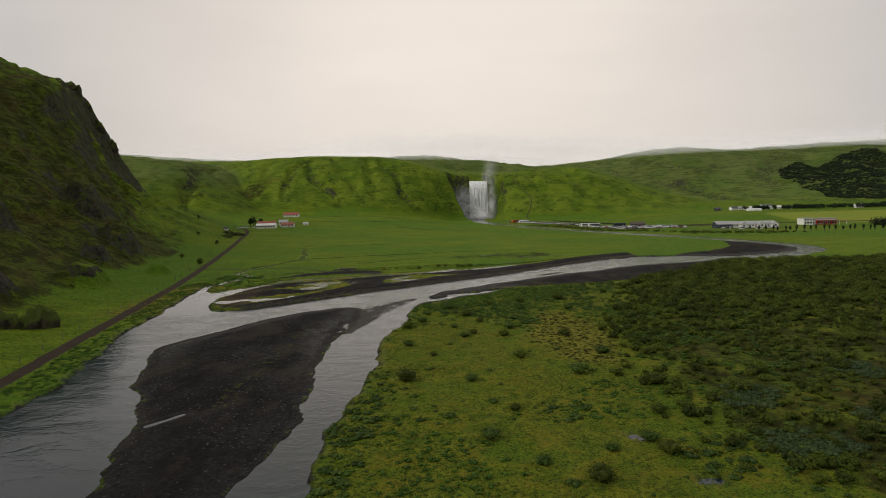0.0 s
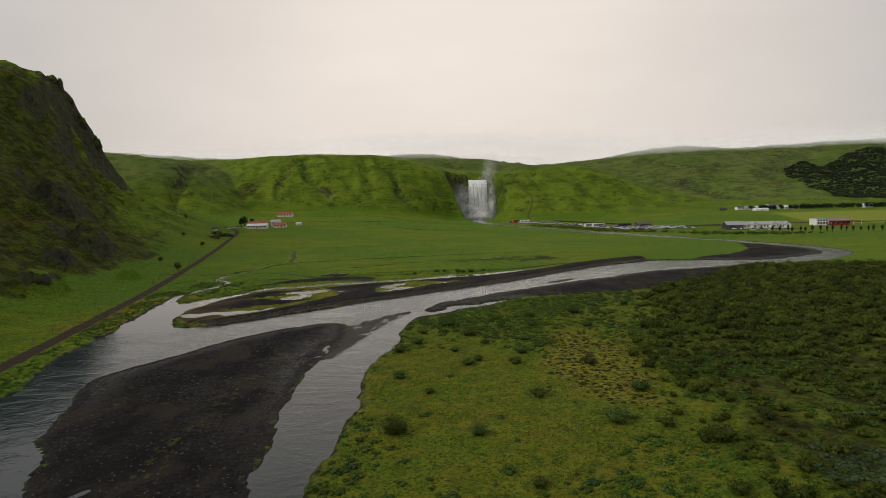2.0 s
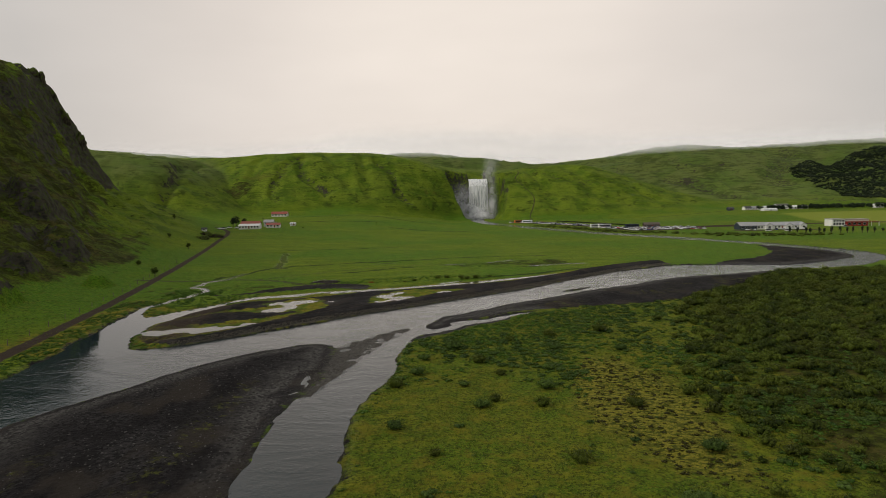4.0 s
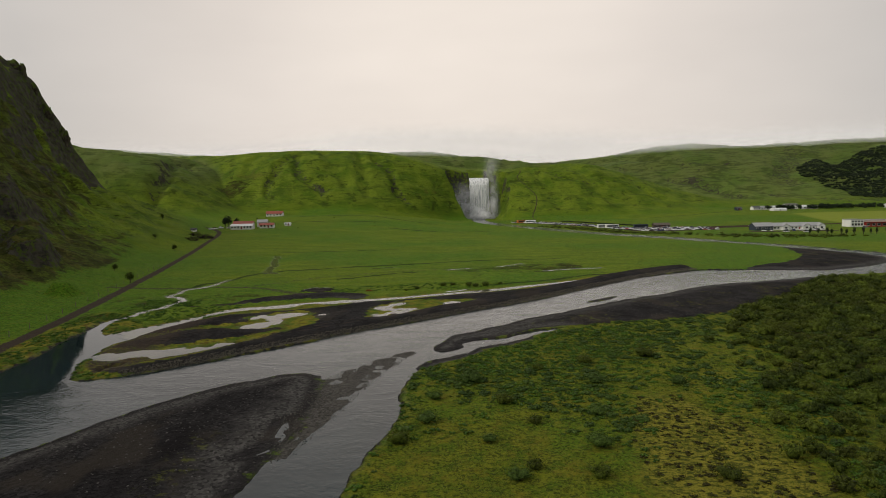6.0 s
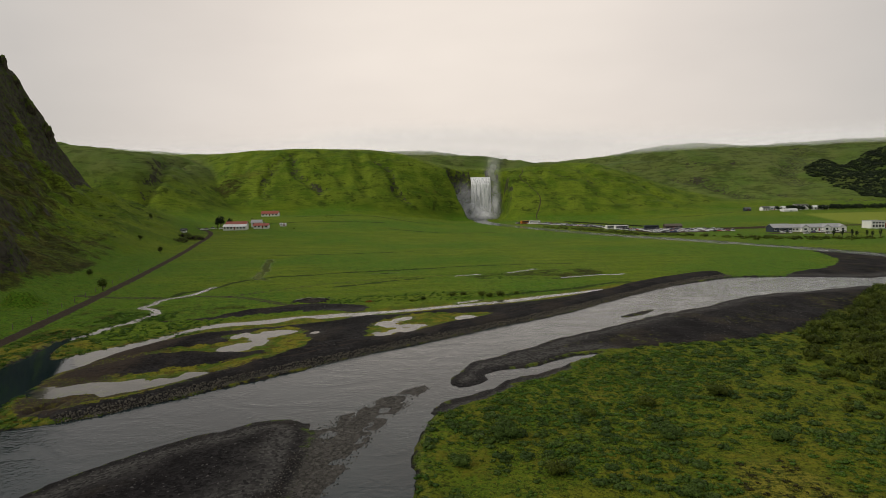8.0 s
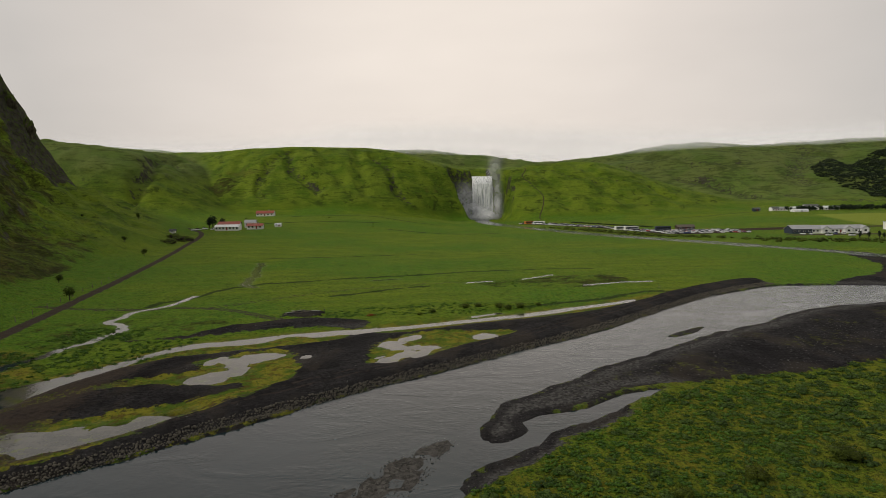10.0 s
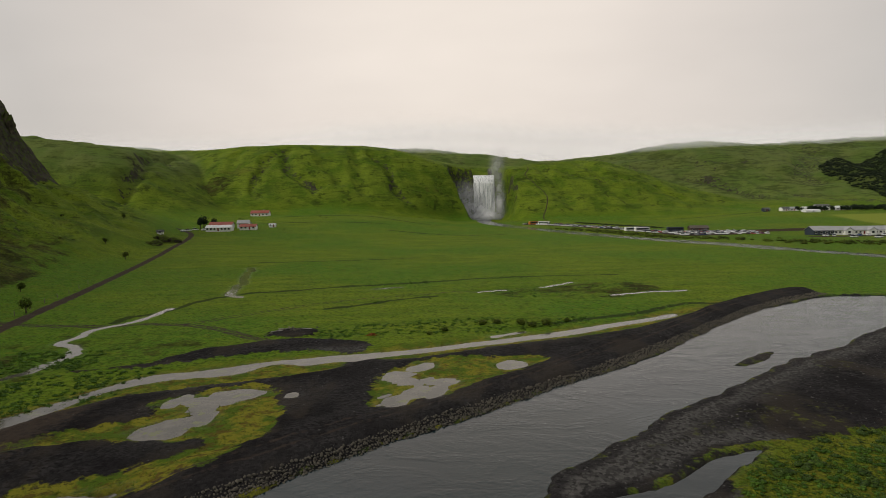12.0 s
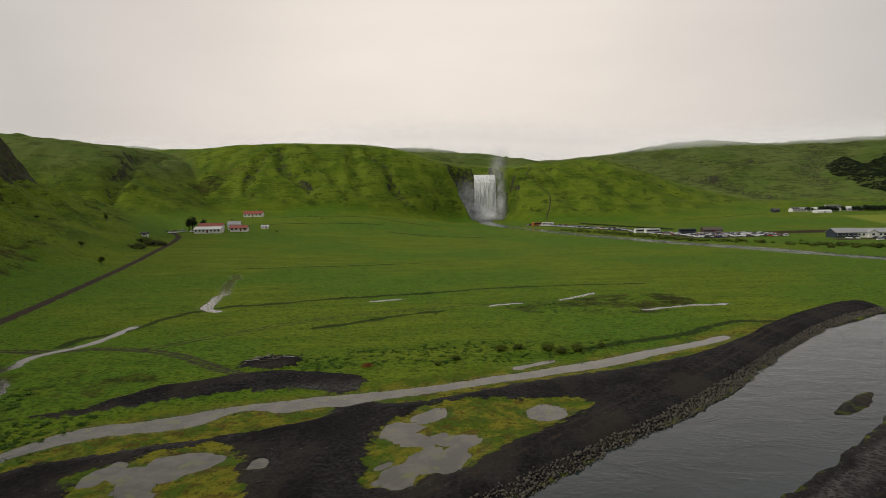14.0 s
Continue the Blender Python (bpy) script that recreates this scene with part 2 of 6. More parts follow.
    col = m.mix(m.span(tr, -0.15, 0.35), col, m.mix(fine, (0.030, 0.022, 0.017), (0.078, 0.060, 0.046)))
    dt = m.math("ADD", m.attr("ditch"), m.math("MULTIPLY", m.math("SUBTRACT", m.noise(0.7, 4.0), 0.5), 1.6))
    col = m.mix(m.span(dt, -0.2, 0.5, 0, 0.85), col, (0.022, 0.034, 0.010))
    wet = m.span(m.math("ADD", m.attr("shore"), m.math("MULTIPLY", m.noise(0.6, 4.0), 1.4)), 0.4, 1.6, 0.55, 1.0)
    mulv = m.n.new("ShaderNodeMix")
    mulv.data_type, mulv.blend_type = "RGBA", "MULTIPLY"
    mulv.inputs[0].default_value = 1.0
    m.l.new(col, mulv.inputs[6])
    comb = m.n.new("ShaderNodeCombineColor")
    for k in range(3):
        m.l.new(wet, comb.inputs[k])
    m.l.new(comb.outputs[0], mulv.inputs[7])
    col = mulv.outputs[2]
    h = m.math("ADD", m.math("MULTIPLY", m.noise(1.7, 7.0, 0.7), 0.7), m.math("MULTIPLY", m.noise(0.22, 4.0, 0.6), 1.5))
    h = m.math("ADD", h, m.math("MULTIPLY", m.math("MULTIPLY", sep.outputs[0], gm), 0.35))
    nrm = m.bump(h, 0.9, 0.6)
    rough = m.span(m.attr("shore"), 0.2, 2.0, 0.55, 0.92)
    return m.done(col, rough, nrm, spec=0.06)


def water_material():
    m = Mat("river_water")
    deep = m.mix(m.span(m.noise(0.03, 4.0, 0.55), 0.40, 0.62), (0.007, 0.018, 0.022), (0.016, 0.030, 0.035))
    r0 = m.noise(0.16, 4.0, 0.6, (0.6, 1.0, 1), warp=1.2)
    r1 = m.noise(1.25, 4.0, 0.55, (0.85, 1.0, 1), warp=0.5)
    r2 = m.noise(2.6, 3.0, 0.55, (0.6, 1.2, 1))
    h = m.math("ADD", m.math("MULTIPLY", r1, m.span(r0, 0.35, 0.65, 0.2, 1.1)), m.math("MULTIPLY", r2, m.span(r0, 0.35, 0.65, 0.12, 0.35)))
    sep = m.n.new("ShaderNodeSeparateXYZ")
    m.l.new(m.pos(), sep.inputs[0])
    # sky glare on the far reach, painted as a paler base colour
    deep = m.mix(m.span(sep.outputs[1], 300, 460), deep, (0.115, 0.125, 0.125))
    nrm = m.bump(h, 0.36, 0.15)
    m.put(nrm.node.inputs["Strength"], m.span(sep.outputs[1], 320, 480, 0.30, 0.6))
    calm = m.math("MULTIPLY", m.span(sep.outputs[0], -54, -64), m.span(sep.outputs[1], 135, 165))
    m.put(nrm.node.inputs["Distance"], m.span(calm, 0, 1, 0.15, 0.010))
    m.bsdf.inputs["IOR"].default_value = 1.33
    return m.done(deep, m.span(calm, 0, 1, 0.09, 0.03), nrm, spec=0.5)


def pond_material():
    m = Mat("pond_water")
    silt = m.mix(m.span(m.noise(0.3, 5.0, 0.6), 0.40, 0.62), (0.050, 0.050, 0.040), (0.095, 0.088, 0.070))
    silt = m.mix(m.span(m.noise(0.4, 6.0, 0.7), 0.54, 0.62, 0, 0.85), silt, (0.090, 0.105, 0.022))
    m.bsdf.inputs["IOR"].default_value = 1.33
    return m.done(silt, 0.05, m.bump(m.noise(1.6, 3.0), 0.35, 0.03), spec=0.5)


MAT_POND = pond_material()
MAT_GROUND = ground_material()
MAT_WATER = water_material()

# ---- the plan: banks, bars and tracks, metres ----
LEFT_BANK = [(-55, -60), (-56, 20), (-58, 76), (-60, 90), (-63, 101), (-66, 114), (-70, 127), (-72, 145), (-76, 162), (-79, 180), (-81, 193), (-82, 207)]
ESTUARY = [(-79.5, 205), (-77, 188), (-69, 186), (-67, 173), (-66, 168), (-65, 163), (-62, 153)]
DYKE_FOOT = [(-54, 157), (-46, 163), (-38, 171), (-28, 180), (-19, 188), (-9, 196), (2, 205), (14, 214.5), (27, 226), (38, 237), (50, 249), (64, 262), (78, 272.5), (91, 279.5)]
FAR_BANK = [(105, 278), (118, 276), (131, 271), (155, 280), (172, 292), (184, 305), (185, 327), (175, 365), (155, 408)]
OUTER_BANK = [(165, 416), (184, 379), (195, 341), (197, 316), (193, 297), (183, 285), (155, 262), (126, 258), (111, 252), (97, 248)]
BAR_EDGE = [(80, 243), (69, 236), (63, 228), (55, 224), (45, 219), (33, 209), (19, 199), (12, 192), (4, 186), (-2, 179), (-4, 174), (-6, 170.5)]
LAGOON = [(-5.5, 169.9), (-3.6, 167.8), (-0.2, 168.9), (1, 171.7), (0.2, 174.1), (3, 176.3), (9.7, 179.6), (15.2, 183.8), (22.2, 186.6), (20, 184.4), (14.4, 179.6), (9.1, 175), (4.2, 171), (1.3, 167), (-1.2, 164.6), (-4.5, 162)]
NEAR_BANK = [(-6.4, 159.5), (-5.6, 156), (-8, 152), (-8.5, 146.5), (-9, 142), (-11, 129), (-12, 114), (-11, 97), (-13, 83), (-13, 73), (-14, 64), (-14, 54), (-15, 20), (-15, -60)]
ISLAND = [(-30, -60), (-31, 20), (-34, 55), (-36, 62), (-40, 75), (-45, 85), (-49, 90), (-51, 98), (-55, 112), (-56, 118), (-52, 127), (-48, 134), (-41, 145), (-34, 152), (-26, 158), (-21.5, 155),
          (-21, 141), (-22.5, 122), (-22, 93), (-19, 80), (-18, 71), (-20, 64), (-22, 55), (-22, -60)]
BAR_POOL = [(-22.8, 137.1), (-23.7, 135.7), (-23.6, 132.6), (-23.1, 129.3), (-24.2, 126.3), (-24.8, 125.3), (-23.1, 125.8), (-21.7, 128.4), (-21.6, 131.6), (-21.8, 135.2)]
MID_BAR = [(34, 215.5), (38, 219), (42, 223), (46, 224), (43, 220.5), (39, 217.5)]
FAR_RIVER = [(160, 412), (150, 445), (135, 470), (119, 506), (100, 552), (78, 632), (62, 690), (50, 760), (48, 830), (54, 885)]
DYKE_INNER = [(88.3, 290), (69, 277.2), (49, 259.5), (35.8, 248.2), (26.2, 241.8), (15.6, 237.6), (5.8, 233.5), (-3.1, 229.8), (-9.7, 226.5), (-15.8, 223.9), (-21, 223.3), (-23, 226.5), (-27, 226.2), (-26, 219.3), (-31.6, 215.9),
              (-37.3, 213.2), (-42.8, 211.1), (-48.1, 209.5), (-53.2, 207.8), (-61.2, 200.8), (-65, 193.4), (-66.5, 186.5), (-67, 179.8), (-66, 172), (-63, 160)]
LOWER_BAND = [(-66.5, 175.5), (-65, 181), (-59.6, 186.5), (-55.7, 188.6), (-50.4, 190.8), (-45, 191.5), (-41.2, 190.8), (-37.9, 192.3), (-37.2, 188.5), (-39.3, 186), (-42.9, 183.1), (-46, 181.6), (-53.5, 178.2), (-61, 175.9)]
UPPER_BAND = [(-76, 216.5), (-64.2, 220.6), (-61.4, 221.8), (-56.5, 225.6), (-53.1, 231.3), (-46.2, 234.6), (-43.1, 237.8), (-31.8, 237.7), (-24.5, 234.9), (-22.6, 232.5), (-26, 227.7), (-30.3, 229.9), (-35, 229.7), (-42.4, 228.2), (-49.1, 225.6), (-54.8, 222), (-61, 218.8)]
HEAP_GROUND = [(-45.5, 240), (-43.9, 246.6), (-37.6, 248), (-35, 244.3), (-36, 239)]
MOSS_A = [(-68, 184.5), (-62, 188.6), (-57.1, 191.4), (-53.1, 194), (-47.8, 197.8), (-47.4, 201.1), (-49.8, 203.9), (-47, 206.9), (-41.4, 209.9), (-36.7, 211.3), (-33.8, 208.8), (-32.6, 203.4), (-30.9, 196.4), (-30.7, 191.5), (-33, 184.9), (-36.3, 180.1),
          (-40.5, 176.3), (-44.3, 171), (-47.9, 165.5), (-52.5, 161.5), (-57.2, 158.8), (-62, 157.5), (-68, 165), (-69, 175)]
MOSS_B = [(-20.8, 200.5), (-21.5, 208.6), (-20.7, 213.1), (-17.5, 219.2), (-15.4, 221.8), (-11.3, 224.5), (-3.8, 224), (3.7, 224.3), (6.8, 222), (5.3, 218.9), (1.5, 214.5), (-3.2, 209.9), (-8, 205.9), (-10.4, 204.1), (-13.8, 201.3), (-17.3, 199), (-19.6, 198.8)]
FAR_BAR = [(107, 275), (131, 270), (155, 280), (172, 292), (184, 306), (184, 327), (177, 364), (170, 362), (155, 320), (136, 297), (110, 282)]
CREEK = [(-74, 187.7), (-67.4, 196), (-63.5, 203.5), (-60.5, 209.5), (-57.6, 214.3), (-55.4, 217), (-49.4, 218.5), (-45.3, 220.2), (-40.7, 223.1), (-33.8, 224.9), (-29, 226.9), (-22.9, 228), (-14.3, 230.4), (-6.8, 233.5), (6.9, 238.5), (21.5, 246.9), (35.5, 254), (42.5, 259),
         (41.6, 255.4), (28.9, 248.3), (14.3, 239.3), (1.7, 234.1), (-11.1, 229.5), (-21.9, 225.1), (-25.3, 222.7), (-27.4, 224.1), (-32.9, 221), (-36.3, 222.9), (-40.1, 221.5), (-41.6, 217.7), (-44.9, 216.1), (-51, 215.1), (-55.9, 212.6), (-59.9, 208), (-61.5, 200), (-65, 193.5), (-66.5, 183), (-69, 177), (-73, 182)]
BACKWATER = [(-68, 172.6), (-57.1, 173.4), (-51.2, 175.3), (-46.5, 178.6), (-40.5, 180.5), (-41.4, 176.8), (-46.1, 171.4), (-49.4, 168), (-53.1, 164.6), (-55.2, 168.6), (-64, 167.1)]
BACKWATER_END = [(-60.2, 158.3), (-59.6, 161.7), (-56.4, 163.7), (-57.9, 159.5)]
STREAM = [(-80, 206), (-78, 214.6), (-77, 217.7), (-76.3, 224), (-76, 232), (-79.2, 236.8), (-83.3, 239), (-83.3, 242), (-83.1, 246.8), (-83.6, 251.2), (-82.1, 255), (-79.6, 257.7), (-78.6, 263.5), (-78.7, 274.9)]
BROOK = [(-66.4, 291.5), (-70.1, 294.5), (-70.4, 299.2), (-73, 312), (-74.6, 321), (-78, 334), (-80.3, 345.4), (-84.8, 366)]
POND_A = [(-47.8, 193.3), (-43.5, 191.6), (-41.1, 193.9), (-39.4, 196.9), (-40.3, 203.2), (-36.1, 206.2), (-36.3, 208.4), (-42.4, 207.9), (-45.6, 204.2), (-42.4, 201.5), (-44.5, 197.1)]
POND_F = [(-49.8, 202.4), (-47.8, 205), (-46, 207.6), (-46, 204.3), (-47, 201)]
POND_E = [(-34.8, 208.5), (-32.4, 208), (-30.8, 206), (-31.5, 202.8), (-33, 204.7)]
POND_B = [(-20.4, 202.1), (-19.9, 204.7), (-17.7, 206), (-15.5, 208.3), (-12.5, 209.8), (-11.8, 211.9), (-9.5, 212.5), (-8.6, 209.4), (-10, 204.7), (-13.2, 201.8), (-16.4, 199.8), (-18.9, 199.4)]
POND_C = [(-20, 213.9), (-18.4, 217), (-16, 215.6), (-14.3, 213.8), (-11.8, 212.2), (-12.5, 210.2), (-15.5, 209.7), (-17.8, 211.2)]
POND_G = [(-16, 217.2), (-15, 221), (-12.9, 221.5), (-12.2, 219.5), (-14, 217.1)]
POND_D = [(-1.7, 219.3), (-0.2, 221.9), (1.8, 221), (2.9, 218.1), (1.2, 215.7), (-0.8, 216.2)]
WET_STRIPS = [[(-38.2, 73.2), (-36.6, 75.2), (-35, 77.6)], [(24.9, 56.1), (26.4, 55.7)], [(21.4, 67.4), (22.4, 66.6)], [(36.4, 285.7), (46, 289.3), (58.8, 291.2)], [(0.8, 294.3), (8.7, 297.6)],
              [(20.3, 300.8), (31, 310)], [(-0.6, 238.7), (5.7, 241.4)], [(-29.4, 303.8), (-22, 305.8)]]
ROAD = [(-56, -60), (-62, 40), (-69.8, 91.8), (-74.3, 112.8), (-79.5, 139), (-84, 162), (-90.5, 194), (-101.5, 243), (-107.5, 267), (-116.5, 304), (-126, 340), (-138, 390), (-150, 440), (-163, 500), (-176, 535), (-196, 560)]
FIELD_TRACK = [(-112, 260), (-95.7, 254.4), (-85.5, 254.1), (-77, 255.1), (-64.9, 253), (-55.9, 248.2), (-48.5, 240.9), (-42.8, 236.9)]
LANE = [(-66, 253), (-62, 255.6), (-58.8, 260.6), (-53.1, 266.4), (-45.8, 273.4), (-35.1, 282.3), (-22.5, 287.3), (-14.4, 290.3), (10, 298)]
DITCHES = [[(-70, 295), (-52, 301), (-44.8, 306.2), (-31.5, 309.5), (-16, 313), (0.4, 319.5), (19.3, 323.1), (50, 325)], [(-88.8, 378), (-50.6, 384.4), (-19.2, 392.5)], [(-83, 258), (-82.6, 264.8), (-78.3, 269.4), (-73.8, 283), (-69.5, 293.7)],
           [(-38, 270.5), (-29.1, 274.9), (-22.1, 281.2), (-11.7, 286.4)], [(13.3, 249), (20.7, 253.4), (32.9, 257.9), (43.6, 266.7), (50.6, 271.2), (59.7, 268.1)]]
FIELD_BANKS = [[(-148, 690), (-100, 705), (-70, 722), (-50, 700), (-5, 668)], [(-160, 600), (-95, 622), (-55, 640)], [(-45, 575), (0, 545), (40, 560)], [(260, 790), (330, 800), (372, 806)]]
STAIR_PATH = [(118, 775), (112, 800), (122, 822), (128, 850), (118, 872), (104, 893), (118, 915), (104, 940)]
CAR_PARK = [(80, 738), (116, 712), (126, 672), (142, 636), (151, 598), (160, 545), (150, 541), (138, 595), (128, 630), (110, 668), (98, 700), (76, 724)]
COACH_PARK = [(148, 516), (150, 572), (218, 572), (216, 548), (190, 516)]
HOTEL_YARD = [(222, 486), (222, 497), (286, 497), (286, 486)]
SHOAL = [(-22.5, 126), (-22, 140), (-22, 155), (-17, 164), (-10, 171), (-5.5, 172), (-6.5, 166), (-9, 160), (-12, 151), (-14.5, 140), (-17, 130), (-20, 121)]
OCHRE_PATCH = [(15.5, 116), (18.5, 130), (20.4, 138.4), (27.3, 144.4), (31, 136), (33.7, 128), (32.5, 118), (31, 105), (28.9, 96), (24, 97), (20, 104)]


def round_off(pts, closed=True, times=2):
    """Corner cutting, so that banks run in curves."""
    p = np.array(pts, float)
    for _ in range(times):
        q = np.roll(p, -1, 0) if closed else p[1:]
        a = p if closed else p[:-1]
        p2 = np.empty((2 * len(a), 2))
        p2[0::2], p2[1::2] = 0.75 * a + 0.25 * q, 0.25 * a + 0.75 * q
        p = p2 if closed else np.vstack([p[:1], p2, p[-1:]])
    return p


def seg_dist(px, py, a, b):
    dx, dy = b[0] - a[0], b[1] - a[1]
    s = np.clip(((px - a[0]) * dx + (py - a[1]) * dy) / (dx * dx + dy * dy + 1e-9), 0, 1)
    return np.hypot(px - a[0] - s * dx, py - a[1] - s * dy)


def inside_depth(poly, px, py, far=12.0):
    """Distance to the outline, positive inside, no less than -far."""
    out = np.full(px.shape, -far)
    near = (px > poly[:, 0].min() - far) & (px < poly[:, 0].max() + far) & (py > poly[:, 1].min() - far) & (py < poly[:, 1].max() + far)
    qx, qy = px[near], py[near]
    d, odd = np.full(qx.shape, 1e9), np.zeros(qx.shape, bool)
    for a, b in zip(poly, np.roll(poly, -1, 0)):
        d = np.minimum(d, seg_dist(qx, qy, a, b))
        if a[1] != b[1]:
            odd ^= ((a[1] > qy) != (b[1] > qy)) & (qx < (b[0] - a[0]) * (qy - a[1]) / (b[1] - a[1]) + a[0])
    out[near] = np.maximum(np.where(odd, d, -d), -far)
    return out


def along(line, px, py, half, far=12.0):
    """Depth inside a strip of that half width (a number, or one for each end) along an open line."""
    out = np.full(px.shape, -far)
    line = np.asarray(line, float)
    near = (px > line[:, 0].min() - far) & (px < line[:, 0].max() + far) & (py > line[:, 1].min() - far) & (py < line[:, 1].max() + far)
    qx, qy = px[near], py[near]
    d = np.full(qx.shape, 1e9)
    for a, b in zip(line[:-1], line[1:]):
        d = np.minimum(d, seg_dist(qx, qy, a, b))
    out[near] = np.maximum(half - d, -far)
    return out


TABLES = [np.random.RandomState(11 + k).rand(256, 256) for k in range(6)]


def vnoise(px, py, k=0):
    xi, yi = np.floor(px).astype(int), np.floor(py).astype(int)
    fx, fy = px - xi, py - yi
    fx, fy = fx * fx * fx * (fx * (fx * 6 - 15) + 10), fy * fy * fy * (fy * (fy * 6 - 15) + 10)
    t = TABLES[k % 6]
    xi, yi, x2, y2 = xi & 255, yi & 255, (xi + 1) & 255, (yi + 1) & 255
    return (t[xi, yi] * (1 - fx) + t[x2, yi] * fx) * (1 - fy) + (t[xi, y2] * (1 - fx) + t[x2, y2] * fx) * fy


def fbm(px, py, size, octaves=4, k=0, ridged=False):
    s, amp, total = 0.0, 1.0, 0.0
    for o in range(octaves):
        f = 2.03 ** o / size
        n = vnoise(px * f + 37.1 * o, py * f + 11.7 * o, k + o)
        s = s + amp * ((1 - np.abs(2 * n - 1)) if ridged else n)
        total += amp
        amp *= 0.5
    return s / total


def step(a, b, v):
    t = np.clip((v - a) / (b - a), 0, 1)
    return t * t * (3 - 2 * t)


def bend(v, pairs):
    """A smooth curve through pairs of (v, value)."""
    p = np.array(pairs, float)
    return sum(np.interp(v + o, p[:, 0], p[:, 1]) for o in (-18, -6, 6, 18)) / 4


def spaced(stops):
    """Grid lines from (place, spacing) stops, the spacing growing from one to the next."""
    vals = [stops[0][0]]
    while vals[-1] < stops[-1][0]:
        vals.append(vals[-1] + np.interp(vals[-1], [s[0] for s in stops], [s[1] for s in stops]))
    return np.array(vals)


WATER_OUT = round_off(LEFT_BANK + ESTUARY + DYKE_FOOT + FAR_BANK + OUTER_BANK + BAR_EDGE + LAGOON + NEAR_BANK)
ISLAND_OUT = round_off(ISLAND)
DYKE_OUT = round_off(DYKE_FOOT + DYKE_INNER)
BAR_OUT = round_off([(-6.5, 168), (-6, 170.5)] + BAR_EDGE[::-1] + [(97, 249), (126, 259), (118, 252), (95, 228), (72, 204), (63, 198), (50, 192), (41, 189), (29, 187), (19, 187), (10, 180.5), (2.5, 176), (1.8, 171.5), (0.4, 168), (-4, 166.8)])
DYKE_LINE = round_off(DYKE_FOOT, False)
# rocky bluffs on the slope above the road: place, radii, height, turn
BLUFFS = [(-121, 200, 15, 7, 6.5, 115), (-138, 238, 12, 6, 6.0, 110), (-152, 282, 20, 8, 9, 112), (-118, 246, 9, 4, 3.5, 115), (-196, 330, 22, 9, 9, 120), (-120, 150, 14, 7, 6, 100), (-165, 215, 18, 8, 8, 110)]
# ravines and rocky gullies on the hills: course, half width, depth, bare rock
RAVINES = [([(-268, 600), (-284, 650), (-293, 700), (-306, 770), (-322, 850)], 9, 10, 0.34), ([(-200, 850), (-208, 812), (-212, 791), (-189, 765)], 6, 6, 0.36), ([(-192, 856), (-178, 815), (-160, 797), (-143, 786)], 9, 7, 0.42),
           ([(-80, 872), (-64, 848), (-58, 822), (-43, 810)], 9, 8, 0.40), ([(-112, 868), (-105, 840), (-95, 800)], 9, 5, 0.2), ([(-245, 860), (-240, 820), (-228, 780), (-222, 752)], 9, 5, 0.2), ([(-150, 870), (-135, 830), (-120, 800)], 8, 5, 0.15),
           ([(395, 1075), (409, 1044), (430, 1020), (442, 968), (458, 935)], 16, 12, 0.46), ([(672, 1200), (610, 1105), (572, 1068), (543, 1006)], 24, 9, 0.42), ([(435, 1118), (470, 1098), (518, 1076)], 8, 3, 0.42), ([(330, 1190), (350, 1150), (385, 1130)], 10, 4, 0.35),
           ([(150, 905), (190, 893), (236, 905)], 7, 3, 0.35), ([(500, 965), (540, 908), (592, 875)], 14, 6, 0.42), ([(415, 1215), (425, 1150), (440, 1085), (470, 1010), (500, 940)], 14, 8, 0.2), ([(185, 960), (205, 900), (230, 850)], 12, 5, 0.1),
           ([(130, 930), (140, 880), (160, 830)], 10, 5, 0.15), ([(268, 960), (290, 900), (318, 855)], 12, 5, 0.1), ([(720, 1230), (690, 1130), (665, 1030)], 22, 10, 0.2)]
WATER_LEVEL = -0.15


